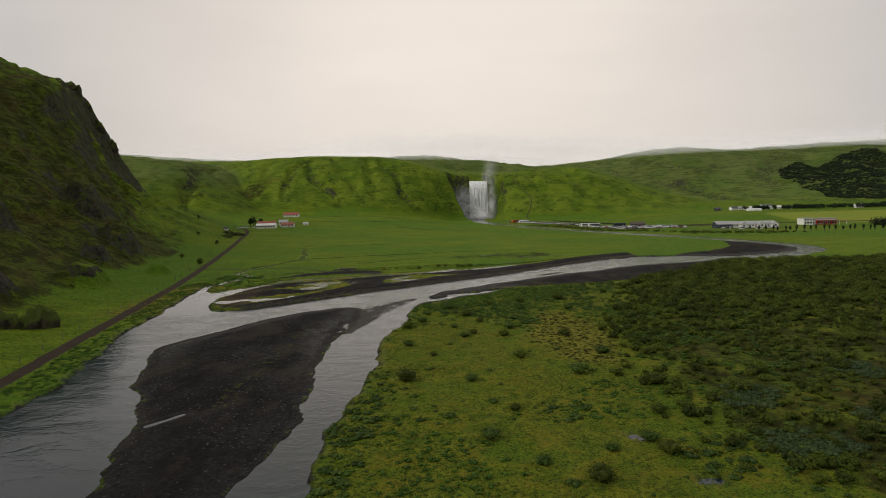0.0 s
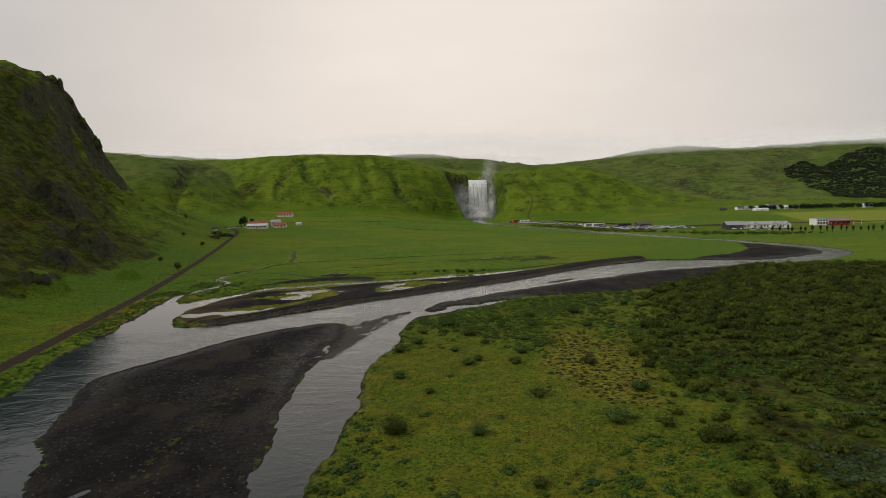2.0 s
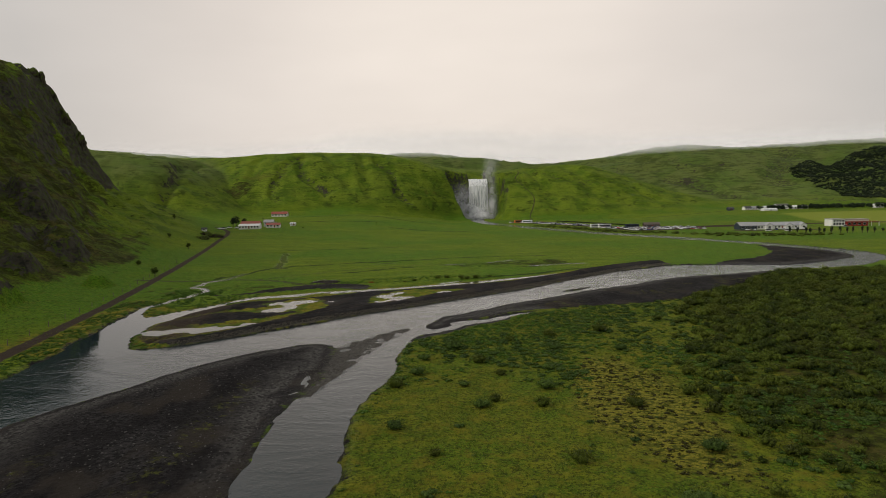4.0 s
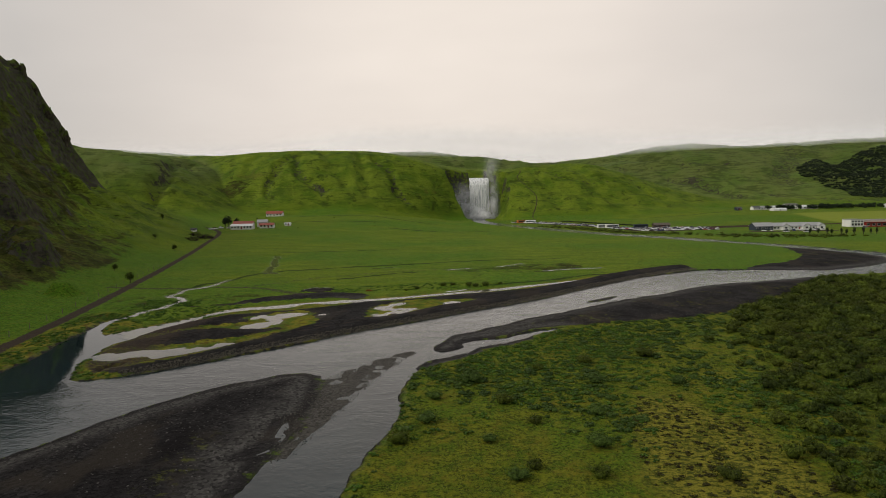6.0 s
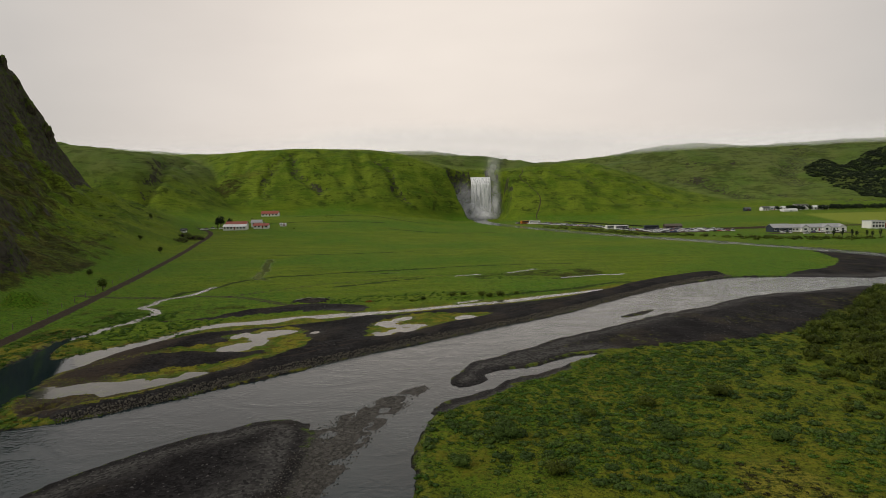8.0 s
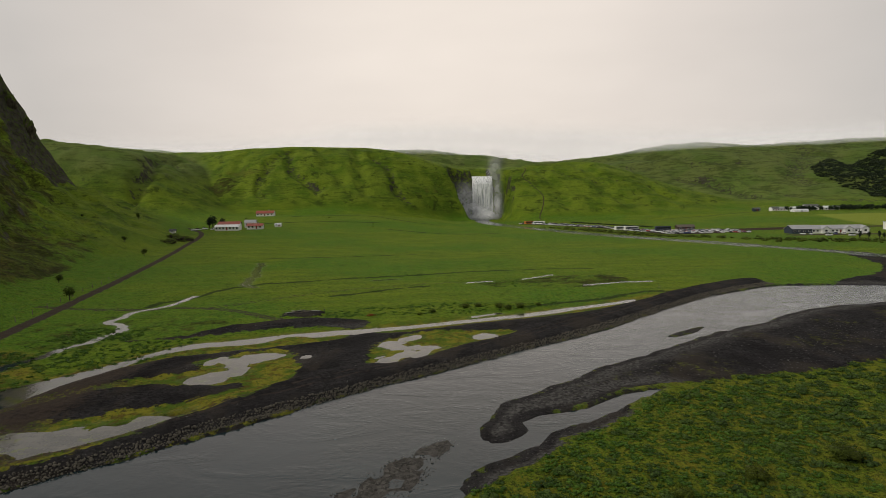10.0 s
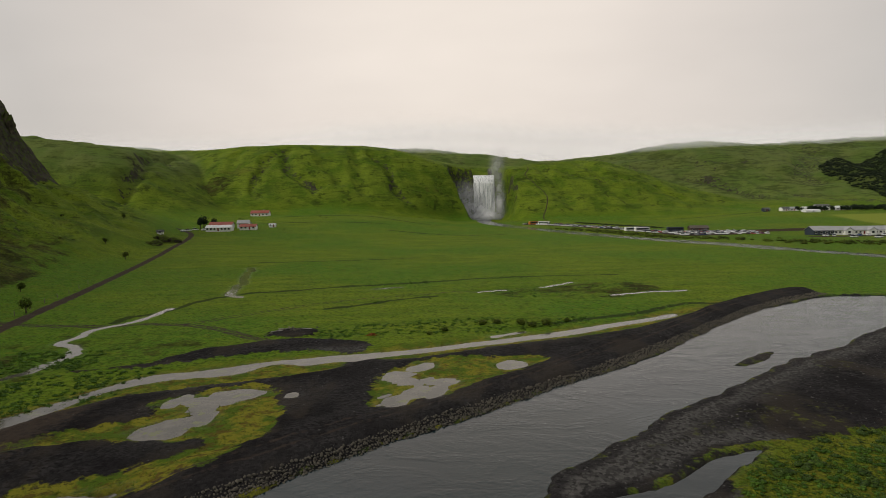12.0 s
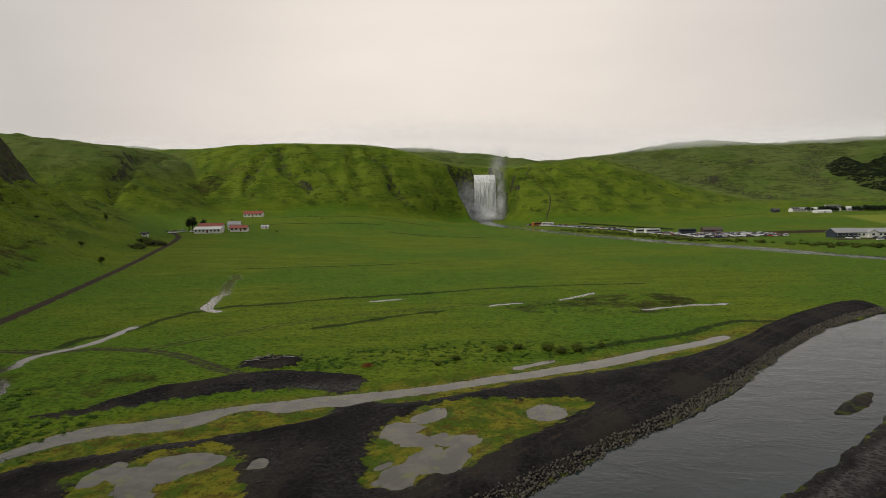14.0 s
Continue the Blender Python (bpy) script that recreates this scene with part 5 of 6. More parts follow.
# brown tussocks on the yellow moss
xs, ys = jitter(rng, 12, 38, 90, 148, 0.85)
ok = (inside_depth(round_off(OCHRE_PATCH), xs + 5 * (fbm(xs, ys, 6, 3, 1) - 0.5), ys + 5 * (fbm(xs, ys, 6, 3, 2) - 0.5)) > -0.5) & (rng.rand(len(xs)) < 0.55)
xs, ys = xs[ok], ys[ok]
strew("moss_tussocks", rng, TUSSOCK, xs, ys, 0.30 + 0.75 * rng.rand(len(xs)) ** 1.6, MAT_TUSSOCK, "dark brown-green tussocks scattered on yellow moss", "tussocks", 0.05)

# single shrubs that stand in the meadow
VARIANT = []
for k in range(4):
    cv, cf = bush_shape(rng, 1.0, 0.95, 9, 1100, 0.062, 1)
    foliage = many("foliage", cv, cf, MAT_WILLOW if k % 2 else MAT_BIRCH, np.full(len(cv), 0.35 + 0.15 * k))
    bm = bmesh.new()
    for s in range(7):
        a, lean = s * 0.9 + k, 0.35 + 0.3 * rng.rand()
        m = Matrix.Rotation(a, 4, "Z") @ Matrix.Rotation(lean, 4, "Y") @ Matrix.Translation((0, 0, 0.36))
        bmesh.ops.create_cone(bm, segments=5, radius1=0.03, radius2=0.01, depth=0.8, matrix=m)
    stems = bpy.data.meshes.new("stem")
    bm.to_mesh(stems)
    bm.free()
    stems.materials.append(MAT_BARK)
    VARIANT.append((foliage, stems))
SHRUBS = [(-6, 90, 2.1), (4, 89, 1.3), (13, 102, 1.5), (21, 92, 1.9), (15, 56, 1.7), (23, 66, 1.5), (24, 62, 1.6), (5, 67, 1.5), (31, 86, 2.0), (1, 149, 2.3), (5, 140, 1.6), (14, 126, 1.6),
          (31, 162, 1.9), (31, 147, 1.5), (12, 119, 1.4), (4, 119, 1.3), (6, 121, 1.1), (-7, 112, 1.4), (-8, 128, 1.6), (-5, 134, 1.5), (9, 76, 1.0), (10, 60, 1.2), (20, 158, 1.6), (16, 135, 1.2),
          (24, 118, 1.4), (28, 104, 1.7), (-2, 104, 0.9), (2, 128, 1.0), (8, 133, 1.1), (19, 148, 1.4), (12, 155, 1.2), (-4, 142, 1.2), (27, 74, 1.3), (18, 63, 1.0)]
for k, (x, y, s) in enumerate(SHRUBS):
    foliage, stems = VARIANT[k % 4]
    ob = thing("shrub", pose(x, y, ground_z(x, y) - 0.05, 0, 0, 57 * k) @ Matrix.Scale(s * 1.0, 4), "rounded grey-green willow shrub standing alone in the meadow" if k % 2 else "rounded olive birch shrub standing alone in the meadow",
               "shrub", "shrubs in the meadow")
    part("foliage", foliage, None, ob)
    part("stem", stems, None, ob)

# ---- stones ----


def stone_shape(rng, detail, rough, flat=0.7):
    bm = bmesh.new()
    bmesh.ops.create_icosphere(bm, subdivisions=detail, radius=0.5)
    sx, sy = 0.8 + 0.5 * rng.rand(), 0.7 + 0.4 * rng.rand()
    for v in bm.verts:
        k = 1 + rough * (rng.rand() - 0.5)
        v.co = Vector((v.co.x * sx * k, v.co.y * sy * k, v.co.z * flat * k))
    return bm


def as_arrays(bm):
    bm.verts.ensure_lookup_table()
    v = np.array([tuple(q.co) for q in bm.verts])
    f = np.array([[q.index for q in p.verts] for p in bm.faces])
    return v, f


STONE_BM = [stone_shape(rng, 1, 0.95) for _ in range(6)]
STONE = [as_arrays(b) for b in STONE_BM]
# pebbles and cobbles on the bars
xs, ys = jitter(rng, -60, 75, 48, 262, 0.72)
gq, sq = heights(xs, ys, COVER["gravel"]), heights(xs, ys, COVER["shore"])
ok = (gq > 0.3) & (rng.rand(len(xs)) < np.where(fbm(xs, ys, 12, 3, 3) > 0.47, 0.55, 0.15) + 0.4 * (sq < 2.5) - 0.5 * (inside_depth(DYKE_OUT, xs, ys) > 0)) & (heights(xs, ys) > WATER_LEVEL - 0.22) & (heights(xs, ys, COVER["creek"]) < -0.3)
xs, ys = xs[ok], ys[ok]
strew("river_cobbles", rng, STONE, xs, ys, 0.10 + 0.24 * rng.rand(len(xs)) ** 2, MAT_PEBBLE, "dark rounded cobbles strewn over black gravel", "cobbles", 0.1)
# stones that break the surface of the riffle
xs, ys = jitter(rng, -25, -4, 100, 174, 0.34)
ok = (inside_depth(round_off(SHOAL), xs + 3 * (fbm(xs, ys, 6, 2, 1) - 0.5), ys) > 0) & (rng.rand(len(xs)) < 0.8)
xs, ys = xs[ok], ys[ok]
strew("riffle_stones", rng, STONE, xs, ys, 0.08 + 0.16 * rng.rand(len(xs)) ** 2, MAT_RIFFLE, "grey-brown wet stones breaking the shallow river", "stones", -0.22)
# the stone facing of the dyke
tang = np.gradient(DYKE_LINE, axis=0)
tang /= np.linalg.norm(tang, axis=1)[:, None]
cum = np.concatenate([[0], np.cumsum(np.hypot(*np.diff(DYKE_LINE, axis=0).T))])
spots = []
for row in range(7):
    s = rng.rand() * 0.5
    while s < cum[-1]:
        bx, by = np.interp(s, cum, DYKE_LINE[:, 0]), np.interp(s, cum, DYKE_LINE[:, 1])
        tx, ty = np.interp(s, cum, tang[:, 0]), np.interp(s, cum, tang[:, 1])
        off = -0.35 + 0.31 * row + 0.35 * (rng.rand() - 0.5)
        spots.append((bx - ty * off, by + tx * off, 0.17 + 0.30 * rng.rand() ** 1.5))
        s += 0.27 + 0.18 * rng.rand()
spots = np.array(spots)
facing = thing("rock_revetment", pose(0, 0, 0), "row of rough grey basalt stones facing the river dyke", "stone bank")
first = (spots[:, 0] > 0) & (spots[:, 0] < 14.0)
single = np.nonzero(first)[0]
single, rest = single[:300], np.setdiff1d(np.arange(len(spots)), single[:300])
stone_me = []
for b in STONE_BM:
    me = bpy.data.meshes.new("stone")
    b.to_mesh(me)
    me.materials.append(MAT_STONE)
    stone_me.append(me)
for k in single:
    x, y, s = spots[k]
    ob = part("stone", stone_me[k % 6], None, facing)
    ob.matrix_world = pose(x, y, ground_z(x, y) + 0.08, 40 * rng.rand(), 40 * rng.rand(), 360 * rng.rand()) @ Matrix.Scale(s, 4)
zr = strew("stone_rubble", rng, STONE, spots[rest, 0], spots[rest, 1], spots[rest, 2], MAT_STONE, "rough grey basalt stones of the dyke facing", "", -0.15)
zr.parent = facing


# rock knolls at the foot of the hill
def knoll(x, y, wide, deep, high, turn, label):
    bm = bmesh.new()
    bmesh.ops.create_icosphere(bm, subdivisions=5 if wide > 6.4 else 4, radius=1.0)
    off = Vector((x, y, 3.0))
    for v in bm.verts:
        d = v.co.normalized()
        k = 0.80 + 0.34 * noise.fractal(d * 1.6 + off, 0.8, 2.1, 6) + 0.26 * abs(noise.noise(d * 3.5 + off)) + 0.13 * abs(noise.noise(d * 9.0 + off))
        k += 0.02 * math.sin(d.z * high * 2.6 + 4 * noise.noise(d * 2.0 + off))
        v.co = Vector((d.x * wide * k, d.y * deep * k, d.z * high * k))
    for f in bm.faces:
        f.smooth = True
    ob = part("rock_outcrop", bm, MAT_CRAG)
    ob.matrix_world = pose(x, y, ground_z(x, y) - (0.25 if wide < 5 or y > 400 else 0.42) * high, 0, 0, turn)
    tagged(ob, label, "rock", "rock outcrops below the hill")


for x, y, w, d, h, turn in ((-94, 136, 4.8, 4.2, 6.4, 20), (-99, 132, 3.6, 3.8, 5.0, 60), (-164, 474, 6.5, 4.5, 4.4, 0), (-173, 481, 5, 4, 3.8, 30), (-167, 458, 6.5, 4, 3.2, 70)):
    knoll(x, y, w, d, h, turn, "dark mossy rock outcrop at the foot of the grassy hill")

# lush herbs in the wet field beside the creek
xs, ys = jitter(rng, -42, 62, 234, 322, 0.95)
lush = inside_depth(round_off([(-38, 244), (-28, 249), (-14, 255), (0, 256), (12, 253), (22, 256), (22, 250), (8, 244), (-2, 242), (-20, 241), (-33, 237)]), xs, ys + 4 * (fbm(xs, ys, 7, 3, 2) - 0.5)) > 0
brim = np.maximum.reduce([along(round_off(q, False), xs, ys, 2.6) for q in DITCHES]) > 0
ok = (heights(xs, ys, COVER["gravel"]) < -0.2) & (heights(xs, ys, COVER["creek"]) < -0.5) & ((lush & (rng.rand(len(xs)) < 0.5)) | (brim & (rng.rand(len(xs)) < 0.10)) | ((heights(xs, ys, COVER["heath_shade"]) > 0.3) & (rng.rand(len(xs)) < 0.12)))
xs, ys = xs[ok], ys[ok]
strew("wet_field_herbs", rng, HERB, xs, ys, 0.4 + 0.7 * rng.rand(len(xs)), MAT_LUPIN, "lush green herbs along the ditches of the wet field", "plants", 0.1)

# rough verge between the road and the river
xs, ys = jitter(rng, -92, -52, 60, 232, 0.95)
ok = (heights(xs, ys, COVER["shore"]) < 7.5) & (heights(xs, ys, COVER["gravel"]) < -0.15) & (heights(xs, ys, COVER["track"]) < -0.6) & (xs < -56) & (rng.rand(len(xs)) < 0.25 + 0.6 * (fbm(xs, ys, 7, 3, 2) > 0.5))
xs, ys = xs[ok], ys[ok]
strew("verge_plants", rng, HERB, xs, ys, 0.5 + 0.8 * rng.rand(len(xs)), MAT_LUPIN, "rough green plants along the grassy river bank", "plants", 0.1)

# a leaning rock spire and broken edge on the crag
for x, y, w, d, h, turn in ((-296, 499, 2.6, 2.6, 9.5, 15), (-291, 501, 2.2, 3.0, 6.0, 60), (-302, 497, 6.0, 4.0, 6.5, 10), (-284, 503, 4.0, 3.5, 8.0, 30), (-276, 508, 4.0, 3.0, 9.0, 70)):
    knoll(x, y, w, d, h, turn, "dark jagged rock tower on the edge of the cliff")

# ---- farm, hotel, store and village ----


def paint(name, color, rough=0.6, stain=0.25, metal=0.0):
    m = Mat(name)
    dark = tuple(c * 0.6 for c in color)
    col = m.mix(m.span(m.noise(0.5, 5.0, 0.65, (1, 1, 0.3)), 0.45, 0.8, 0, stain), color, dark)
    return m.done(col, rough, m.bump(m.noise(6.0, 3.0), 0.2, 0.02), metal)


def sheet_roof(name, color):
    m = Mat(name)
    w = m.n.new("ShaderNodeTexWave")
    w.inputs["Scale"].default_value = 1.6
    m.l.new(m.pos((1, 1, 1), True), w.inputs["Vector"])
    col = m.mix(m.span(m.noise(0.35, 5.0, 0.65), 0.4, 0.8, 0, 0.5), color, tuple(c * 0.55 for c in color))
    return m.done(col, 0.45, m.bump(w.outputs["Fac"], 0.5, 0.05), spec=0.4)


MAT_WHITE = paint("white_wall", (0.78, 0.77, 0.74))
MAT_CREAM = paint("cream_wall", (0.62, 0.58, 0.50))
MAT_BLUE = paint("slate_blue_wall", (0.035, 0.045, 0.065))
MAT_REDWALL = paint("red_wall", (0.30, 0.025, 0.020))
MAT_RED = sheet_roof("red_roof", (0.30, 0.060, 0.036))
MAT_GREY = sheet_roof("grey_roof", (0.34, 0.34, 0.35))
MAT_PALE = sheet_roof("white_roof", (0.74, 0.74, 0.74))
MAT_DARKROOF = sheet_roof("dark_roof", (0.060, 0.058, 0.062))
MAT_BROWN = sheet_roof("brown_roof", (0.085, 0.060, 0.045))
MAT_GLASS = Mat("window_glass").done((0.020, 0.024, 0.028), 0.08, spec=0.5)
MAT_FRAME = paint("window_frame", (0.70, 0.70, 0.68))
MAT_DOOR = paint("door_paint", (0.20, 0.03, 0.025))
MAT_CONCRETE = paint("concrete", (0.30, 0.29, 0.27), 0.9, 0.4)


def box(bm, x0, x1, y0, y1, z0, z1):
    v = [bm.verts.new((x, y, z)) for z in (z0, z1) for y in (y0, y1) for x in (x0, x1)]
    for f in ((0, 2, 3, 1), (4, 5, 7, 6), (0, 1, 5, 4), (2, 6, 7, 3), (0, 4, 6, 2), (1, 3, 7, 5)):
        bm.faces.new([v[k] for k in f])


def boxed(*args):
    bm = bmesh.new()
    box(bm, *args)
    bmesh.ops.recalc_face_normals(bm, faces=bm.faces)
    return bm


def gabled(length, depth, wall, rise, cx=0.0, cy=0.0, base=-1.5):
    """Walls with gables at both ends, the ridge along x."""
    bm = bmesh.new()
    ends = []
    for sx in (-1, 1):
        x = cx + sx * length / 2
        ends.append([bm.verts.new((x, cy + y, z)) for y, z in ((-depth / 2, base), (depth / 2, base), (depth / 2, wall), (0, wall + rise), (-depth / 2, wall))])
    bm.faces.new(ends[0])
    bm.faces.new(ends[1][::-1])
    for k in range(5):
        bm.faces.new((ends[0][k], ends[0][(k + 1) % 5], ends[1][(k + 1) % 5], ends[1][k]))
    bmesh.ops.recalc_face_normals(bm, faces=bm.faces)
    return bm


def roof_slab(length, depth, wall, rise, side, cx=0.0, cy=0.0, over=0.45, thick=0.16):
    bm = bmesh.new()
    k = rise / (depth / 2)
    y0, y1 = side * (depth / 2 + over), 0.0
    z0, z1 = wall - over * k + 0.02, wall + rise + 0.02
    x0, x1 = cx - length / 2 - over, cx + length / 2 + over
    v = [bm.verts.new((x, cy + y, z + t)) for t in (0.0, thick) for y, z in ((y0, z0), (y1, z1)) for x in (x0, x1)]
    for f in ((0, 2, 3, 1), (4, 5, 7, 6), (0, 1, 5, 4), (2, 6, 7, 3), (0, 4, 6, 2), (1, 3, 7, 5)):
        bm.faces.new([v[q] for q in f])
    bmesh.ops.recalc_face_normals(bm, faces=bm.faces)
    return bm


def add_window(parent, x, y, z, wide=1.4, high=1.2):
    w = part("window", boxed(x - wide / 2, x + wide / 2, y - 0.06, y + 0.10, z, z + high), MAT_FRAME, parent)
    part("pane", boxed(x - wide / 2 + 0.10, x + wide / 2 - 0.10, y - 0.085, y - 0.02, z + 0.10, z + high - 0.10), MAT_GLASS, w)
    part("sill", boxed(x - wide / 2 - 0.06, x + wide / 2 + 0.06, y - 0.16, y - 0.065, z - 0.08, z - 0.01), MAT_CONCRETE, w)


def add_block(parent, length, depth, wall, rise, walls, roof, windows=4, cx=0.0, cy=0.0, door=True, storeys=1):
    part("wall", gabled(length, depth, wall, rise, cx, cy), walls, parent)
    for side in (-1, 1):
        part("roof", roof_slab(length, depth, wall, rise, side, cx, cy), roof, parent)
    front = cy - depth / 2
    for s in range(storeys):
        for k in range(windows):
            x = cx - length / 2 + length * (k + 0.5) / windows
            if door and s == 0 and k == windows // 2:
                d = part("door", boxed(x - 0.5, x + 0.5, front - 0.07, front + 0.1, 0.05, 2.1), MAT_DOOR, parent)
                part("handle", boxed(x + 0.32, x + 0.40, front - 0.13, front - 0.072, 1.0, 1.12), MAT_GREY, d)
            else:
                add_window(parent, x, front, 0.9 + 2.7 * s, min(1.6, 0.55 * length / windows), 1.25)


def building(name, x, y, turn, length, depth, wall, rise, walls, roof, label, windows=4, storeys=1, chimney=False, lift=0.0, group="", door=True):
    ob = thing(name, pose(x, y, ground_z(x, y) + 0.2 + lift, 0, 0, turn), label, "house", group)
    add_block(ob, length, depth, wall, rise, walls, roof, windows, storeys=storeys, door=door)
    if chimney:
        part("chimney", boxed(length * 0.2 - 0.4, length * 0.2 + 0.4, -0.35, 0.35, wall + rise - 0.6, wall + rise + 1.1), MAT_CONCRETE, ob)
    return ob


# the farm by the road
building("farmhouse", -160.5, 545, 2, 17, 8, 2.4, 1.5, MAT_WHITE, MAT_PALE, "long white farmhouse with a white metal roof", 7)
building("farm_outbuilding", -165, 562, 2, 16, 7, 2.2, 1.9, MAT_CREAM, MAT_RED, "farm outbuilding with a rust-red roof", 4, lift=0.8)
building("barn", -151, 568, 8, 8, 8, 2.6, 2.0, MAT_WHITE, MAT_GREY, "white barn with a grey metal roof", 2, lift=0.8)
building("farm_cottage", -143, 553, 4, 11, 7, 2.2, 1.6, MAT_WHITE, MAT_RED, "small white cottage with a red roof", 4, chimney=True)
building("farm_shed", -131, 572, -4, 4.5, 3, 1.5, 0.8, MAT_WHITE, MAT_PALE, "low white shed behind the farm", 2)
building("hill_house", -178.5, 708, 0, 17, 8, 2.7, 2.4, MAT_WHITE, MAT_RED, "white house with a bright red roof on the rising field", 5, chimney=True)
building("sheep_shed", -181, 499, 10, 3.4, 2.6, 1.6, 1.0, MAT_WHITE, MAT_DARKROOF, "tiny white shed with a dark roof on the slope", 1, door=False)

# the long hotel
hotel = thing("hotel", pose(256, 508, ground_z(256, 508) + 0.3, 0, 0, -2), "long white hotel with grey roofs and a slate-blue wing", "hotel")
add_block(hotel, 36, 9, 2.9, 2.1, MAT_WHITE, MAT_GREY, 14, 7.5, 0.0)
add_block(hotel, 13, 10, 2.9, 2.4, MAT_BLUE, MAT_GREY, 4, -17.5, -0.6, door=False)
for gx in (-2.0, 13.0, 24.0):
    # front gables over the entrances
    gb = gabled(6.5, 5.0, 2.8, 1.8, 0, 0)
    bmesh.ops.transform(gb, matrix=Matrix.Translation((gx, -3.2, 0)) @ Matrix.Rotation(radians(90), 4, "Z"), verts=gb.verts)
    part("porch", gb, MAT_WHITE, hotel)
    for side in (-1, 1):
        rs = roof_slab(6.5, 5.0, 2.8, 1.8, side)
        bmesh.ops.transform(rs, matrix=Matrix.Translation((gx, -3.2, 0.01)) @ Matrix.Rotation(radians(90), 4, "Z"), verts=rs.verts)
        part("roof", rs, MAT_GREY, hotel)
    add_window(hotel, gx, -6.45, 0.9, 1.8, 1.4)

# the store with the red front
store = thing("roadside_store", pose(336, 532, ground_z(336, 532) + 0.3, 0, 0, -3), "white flat-roofed store with a red front and canopy", "store")
part("wall", boxed(-16, -6, -5, 6, -1.5, 5.4), MAT_WHITE, store)
part("wall", boxed(-5.99, 14, -3, 6, -1.5, 5.0), MAT_CREAM, store)
part("wall", boxed(-5.0, 11, -6.5, -3.01, -1.5, 3.2), MAT_REDWALL, store, "red painted front wall")
part("roof", boxed(-16.4, -5.7, -5.4, 6.4, 5.41, 5.7), MAT_GREY, store)
part("roof", boxed(-5.69, 14.4, -3.4, 6.4, 5.01, 5.3), MAT_GREY, store)
part("canopy", boxed(-5.4, 20, -7.6, -3.41, 3.25, 3.6), MAT_RED, store, "red canopy roof")
for k in range(4):
    add_window(store, -14.4 + 2.3 * k, -5.0, 3.5, 1.7, 1.2)
    add_window(store, -14.4 + 2.3 * k, -5.0, 0.8, 1.7, 1.8)
    add_window(store, -3.4 + 4.0 * k, -6.5, 0.7, 2.4, 1.8)
for px_ in (13.5, 19.5):
    part("post", boxed(px_ - 0.12, px_ + 0.12, -7.3, -7.06, -1.0, 3.24), MAT_WHITE, store)

# village on the rise
for k, (x, y, turn, ln, dp, wl_, rs_, wm, rm, st) in enumerate([
        (396, 812, 10, 12, 8, 3.4, 3.0, MAT_WHITE, MAT_DARKROOF, 1), (409, 816, -8, 11, 8, 3.2, 2.6, MAT_WHITE, MAT_GREY, 1), (421, 812, 5, 13, 8, 3.2, 2.8, MAT_WHITE, MAT_PALE, 1),
        (446, 822, 0, 20, 10, 6.0, 2.6, MAT_WHITE, MAT_DARKROOF, 2), (462, 814, -5, 14, 9, 3.4, 3.0, MAT_WHITE, MAT_PALE, 1), (474, 820, 8, 12, 8, 3.2, 2.6, MAT_CREAM, MAT_GREY, 1),
        (376, 815, 0, 9, 7, 3.0, 2.6, MAT_BLUE, MAT_DARKROOF, 1), (566, 812, 0, 13, 8, 4.8, 2.4, MAT_WHITE, MAT_DARKROOF, 2)]):
    building("village_house", x, y, turn, 0.8 * ln, 0.8 * dp, 0.82 * wl_, 0.65 * rs_, wm, rm, "white village house with a %s roof among trees" % {MAT_DARKROOF: "dark", MAT_GREY: "grey", MAT_PALE: "pale"}[rm] if wm is not MAT_BLUE else "slate-blue village house with a dark roof",
             3, st, group="village houses")
tent = thing("greenhouse", pose(408, 782, ground_z(408, 782), 0, 0, 4), "long pale greenhouse with a rounded roof", "greenhouse")
bm = bmesh.new()
prof = [(-4, -0.5)] + [(-4 * math.cos(radians(a)), 1.4 + 1.9 * math.sin(radians(a))) for a in range(0, 181, 20)] + [(4, -0.5)]
ring = [[bm.verts.new((sx * 8.5, y, z)) for y, z in prof] for sx in (-1, 1)]
bm.faces.new(ring[0])
bm.faces.new(ring[1][::-1])
for k in range(len(prof)):
    n2 = (k + 1) % len(prof)
    bm.faces.new((ring[0][k], ring[1][k], ring[1][n2], ring[0][n2]))
bmesh.ops.recalc_face_normals(bm, faces=bm.faces)
part("cover", bm, MAT_PALE, tent)
part("door", boxed(-0.9, 0.9, -4.12, -4.02, 0, 1.7), MAT_GREY, tent)

# the open shed by the coaches
shed = building("toilet_block", 184, 563, -3, 13, 6, 2.6, 1.6, MAT_BROWN, MAT_BROWN, "low brown timber toilet block beside the car park", 3)

# ---- vehicles ----


def car_paint():
    m = Mat("car_paint")
    col = m.ramp(m.rand(), (0.0, (0.72, 0.72, 0.72)), (0.64, (0.70, 0.70, 0.71)), (0.66, (0.30, 0.31, 0.32)), (0.74, (0.32, 0.33, 0.34)), (0.76, (0.035, 0.037, 0.042)), (0.84, (0.03, 0.03, 0.035)),
                 (0.85, (0.32, 0.03, 0.025)), (0.90, (0.30, 0.03, 0.025)), (0.92, (0.03, 0.06, 0.16)), (1.0, (0.04, 0.07, 0.15)))
    return m.done(col, 0.25, spec=0.5)


MAT_PAINT = car_paint()
MAT_TYRE = Mat("tyre").done((0.012, 0.012, 0.013), 0.8)
MAT_RIM = Mat("rim").done((0.45, 0.45, 0.46), 0.35, metal=0.8)
MAT_LAMP = Mat("lamp_glass").done((0.75, 0.75, 0.72), 0.15)
MAT_TAIL = Mat("tail_lamp").done((0.28, 0.01, 0.01), 0.2)


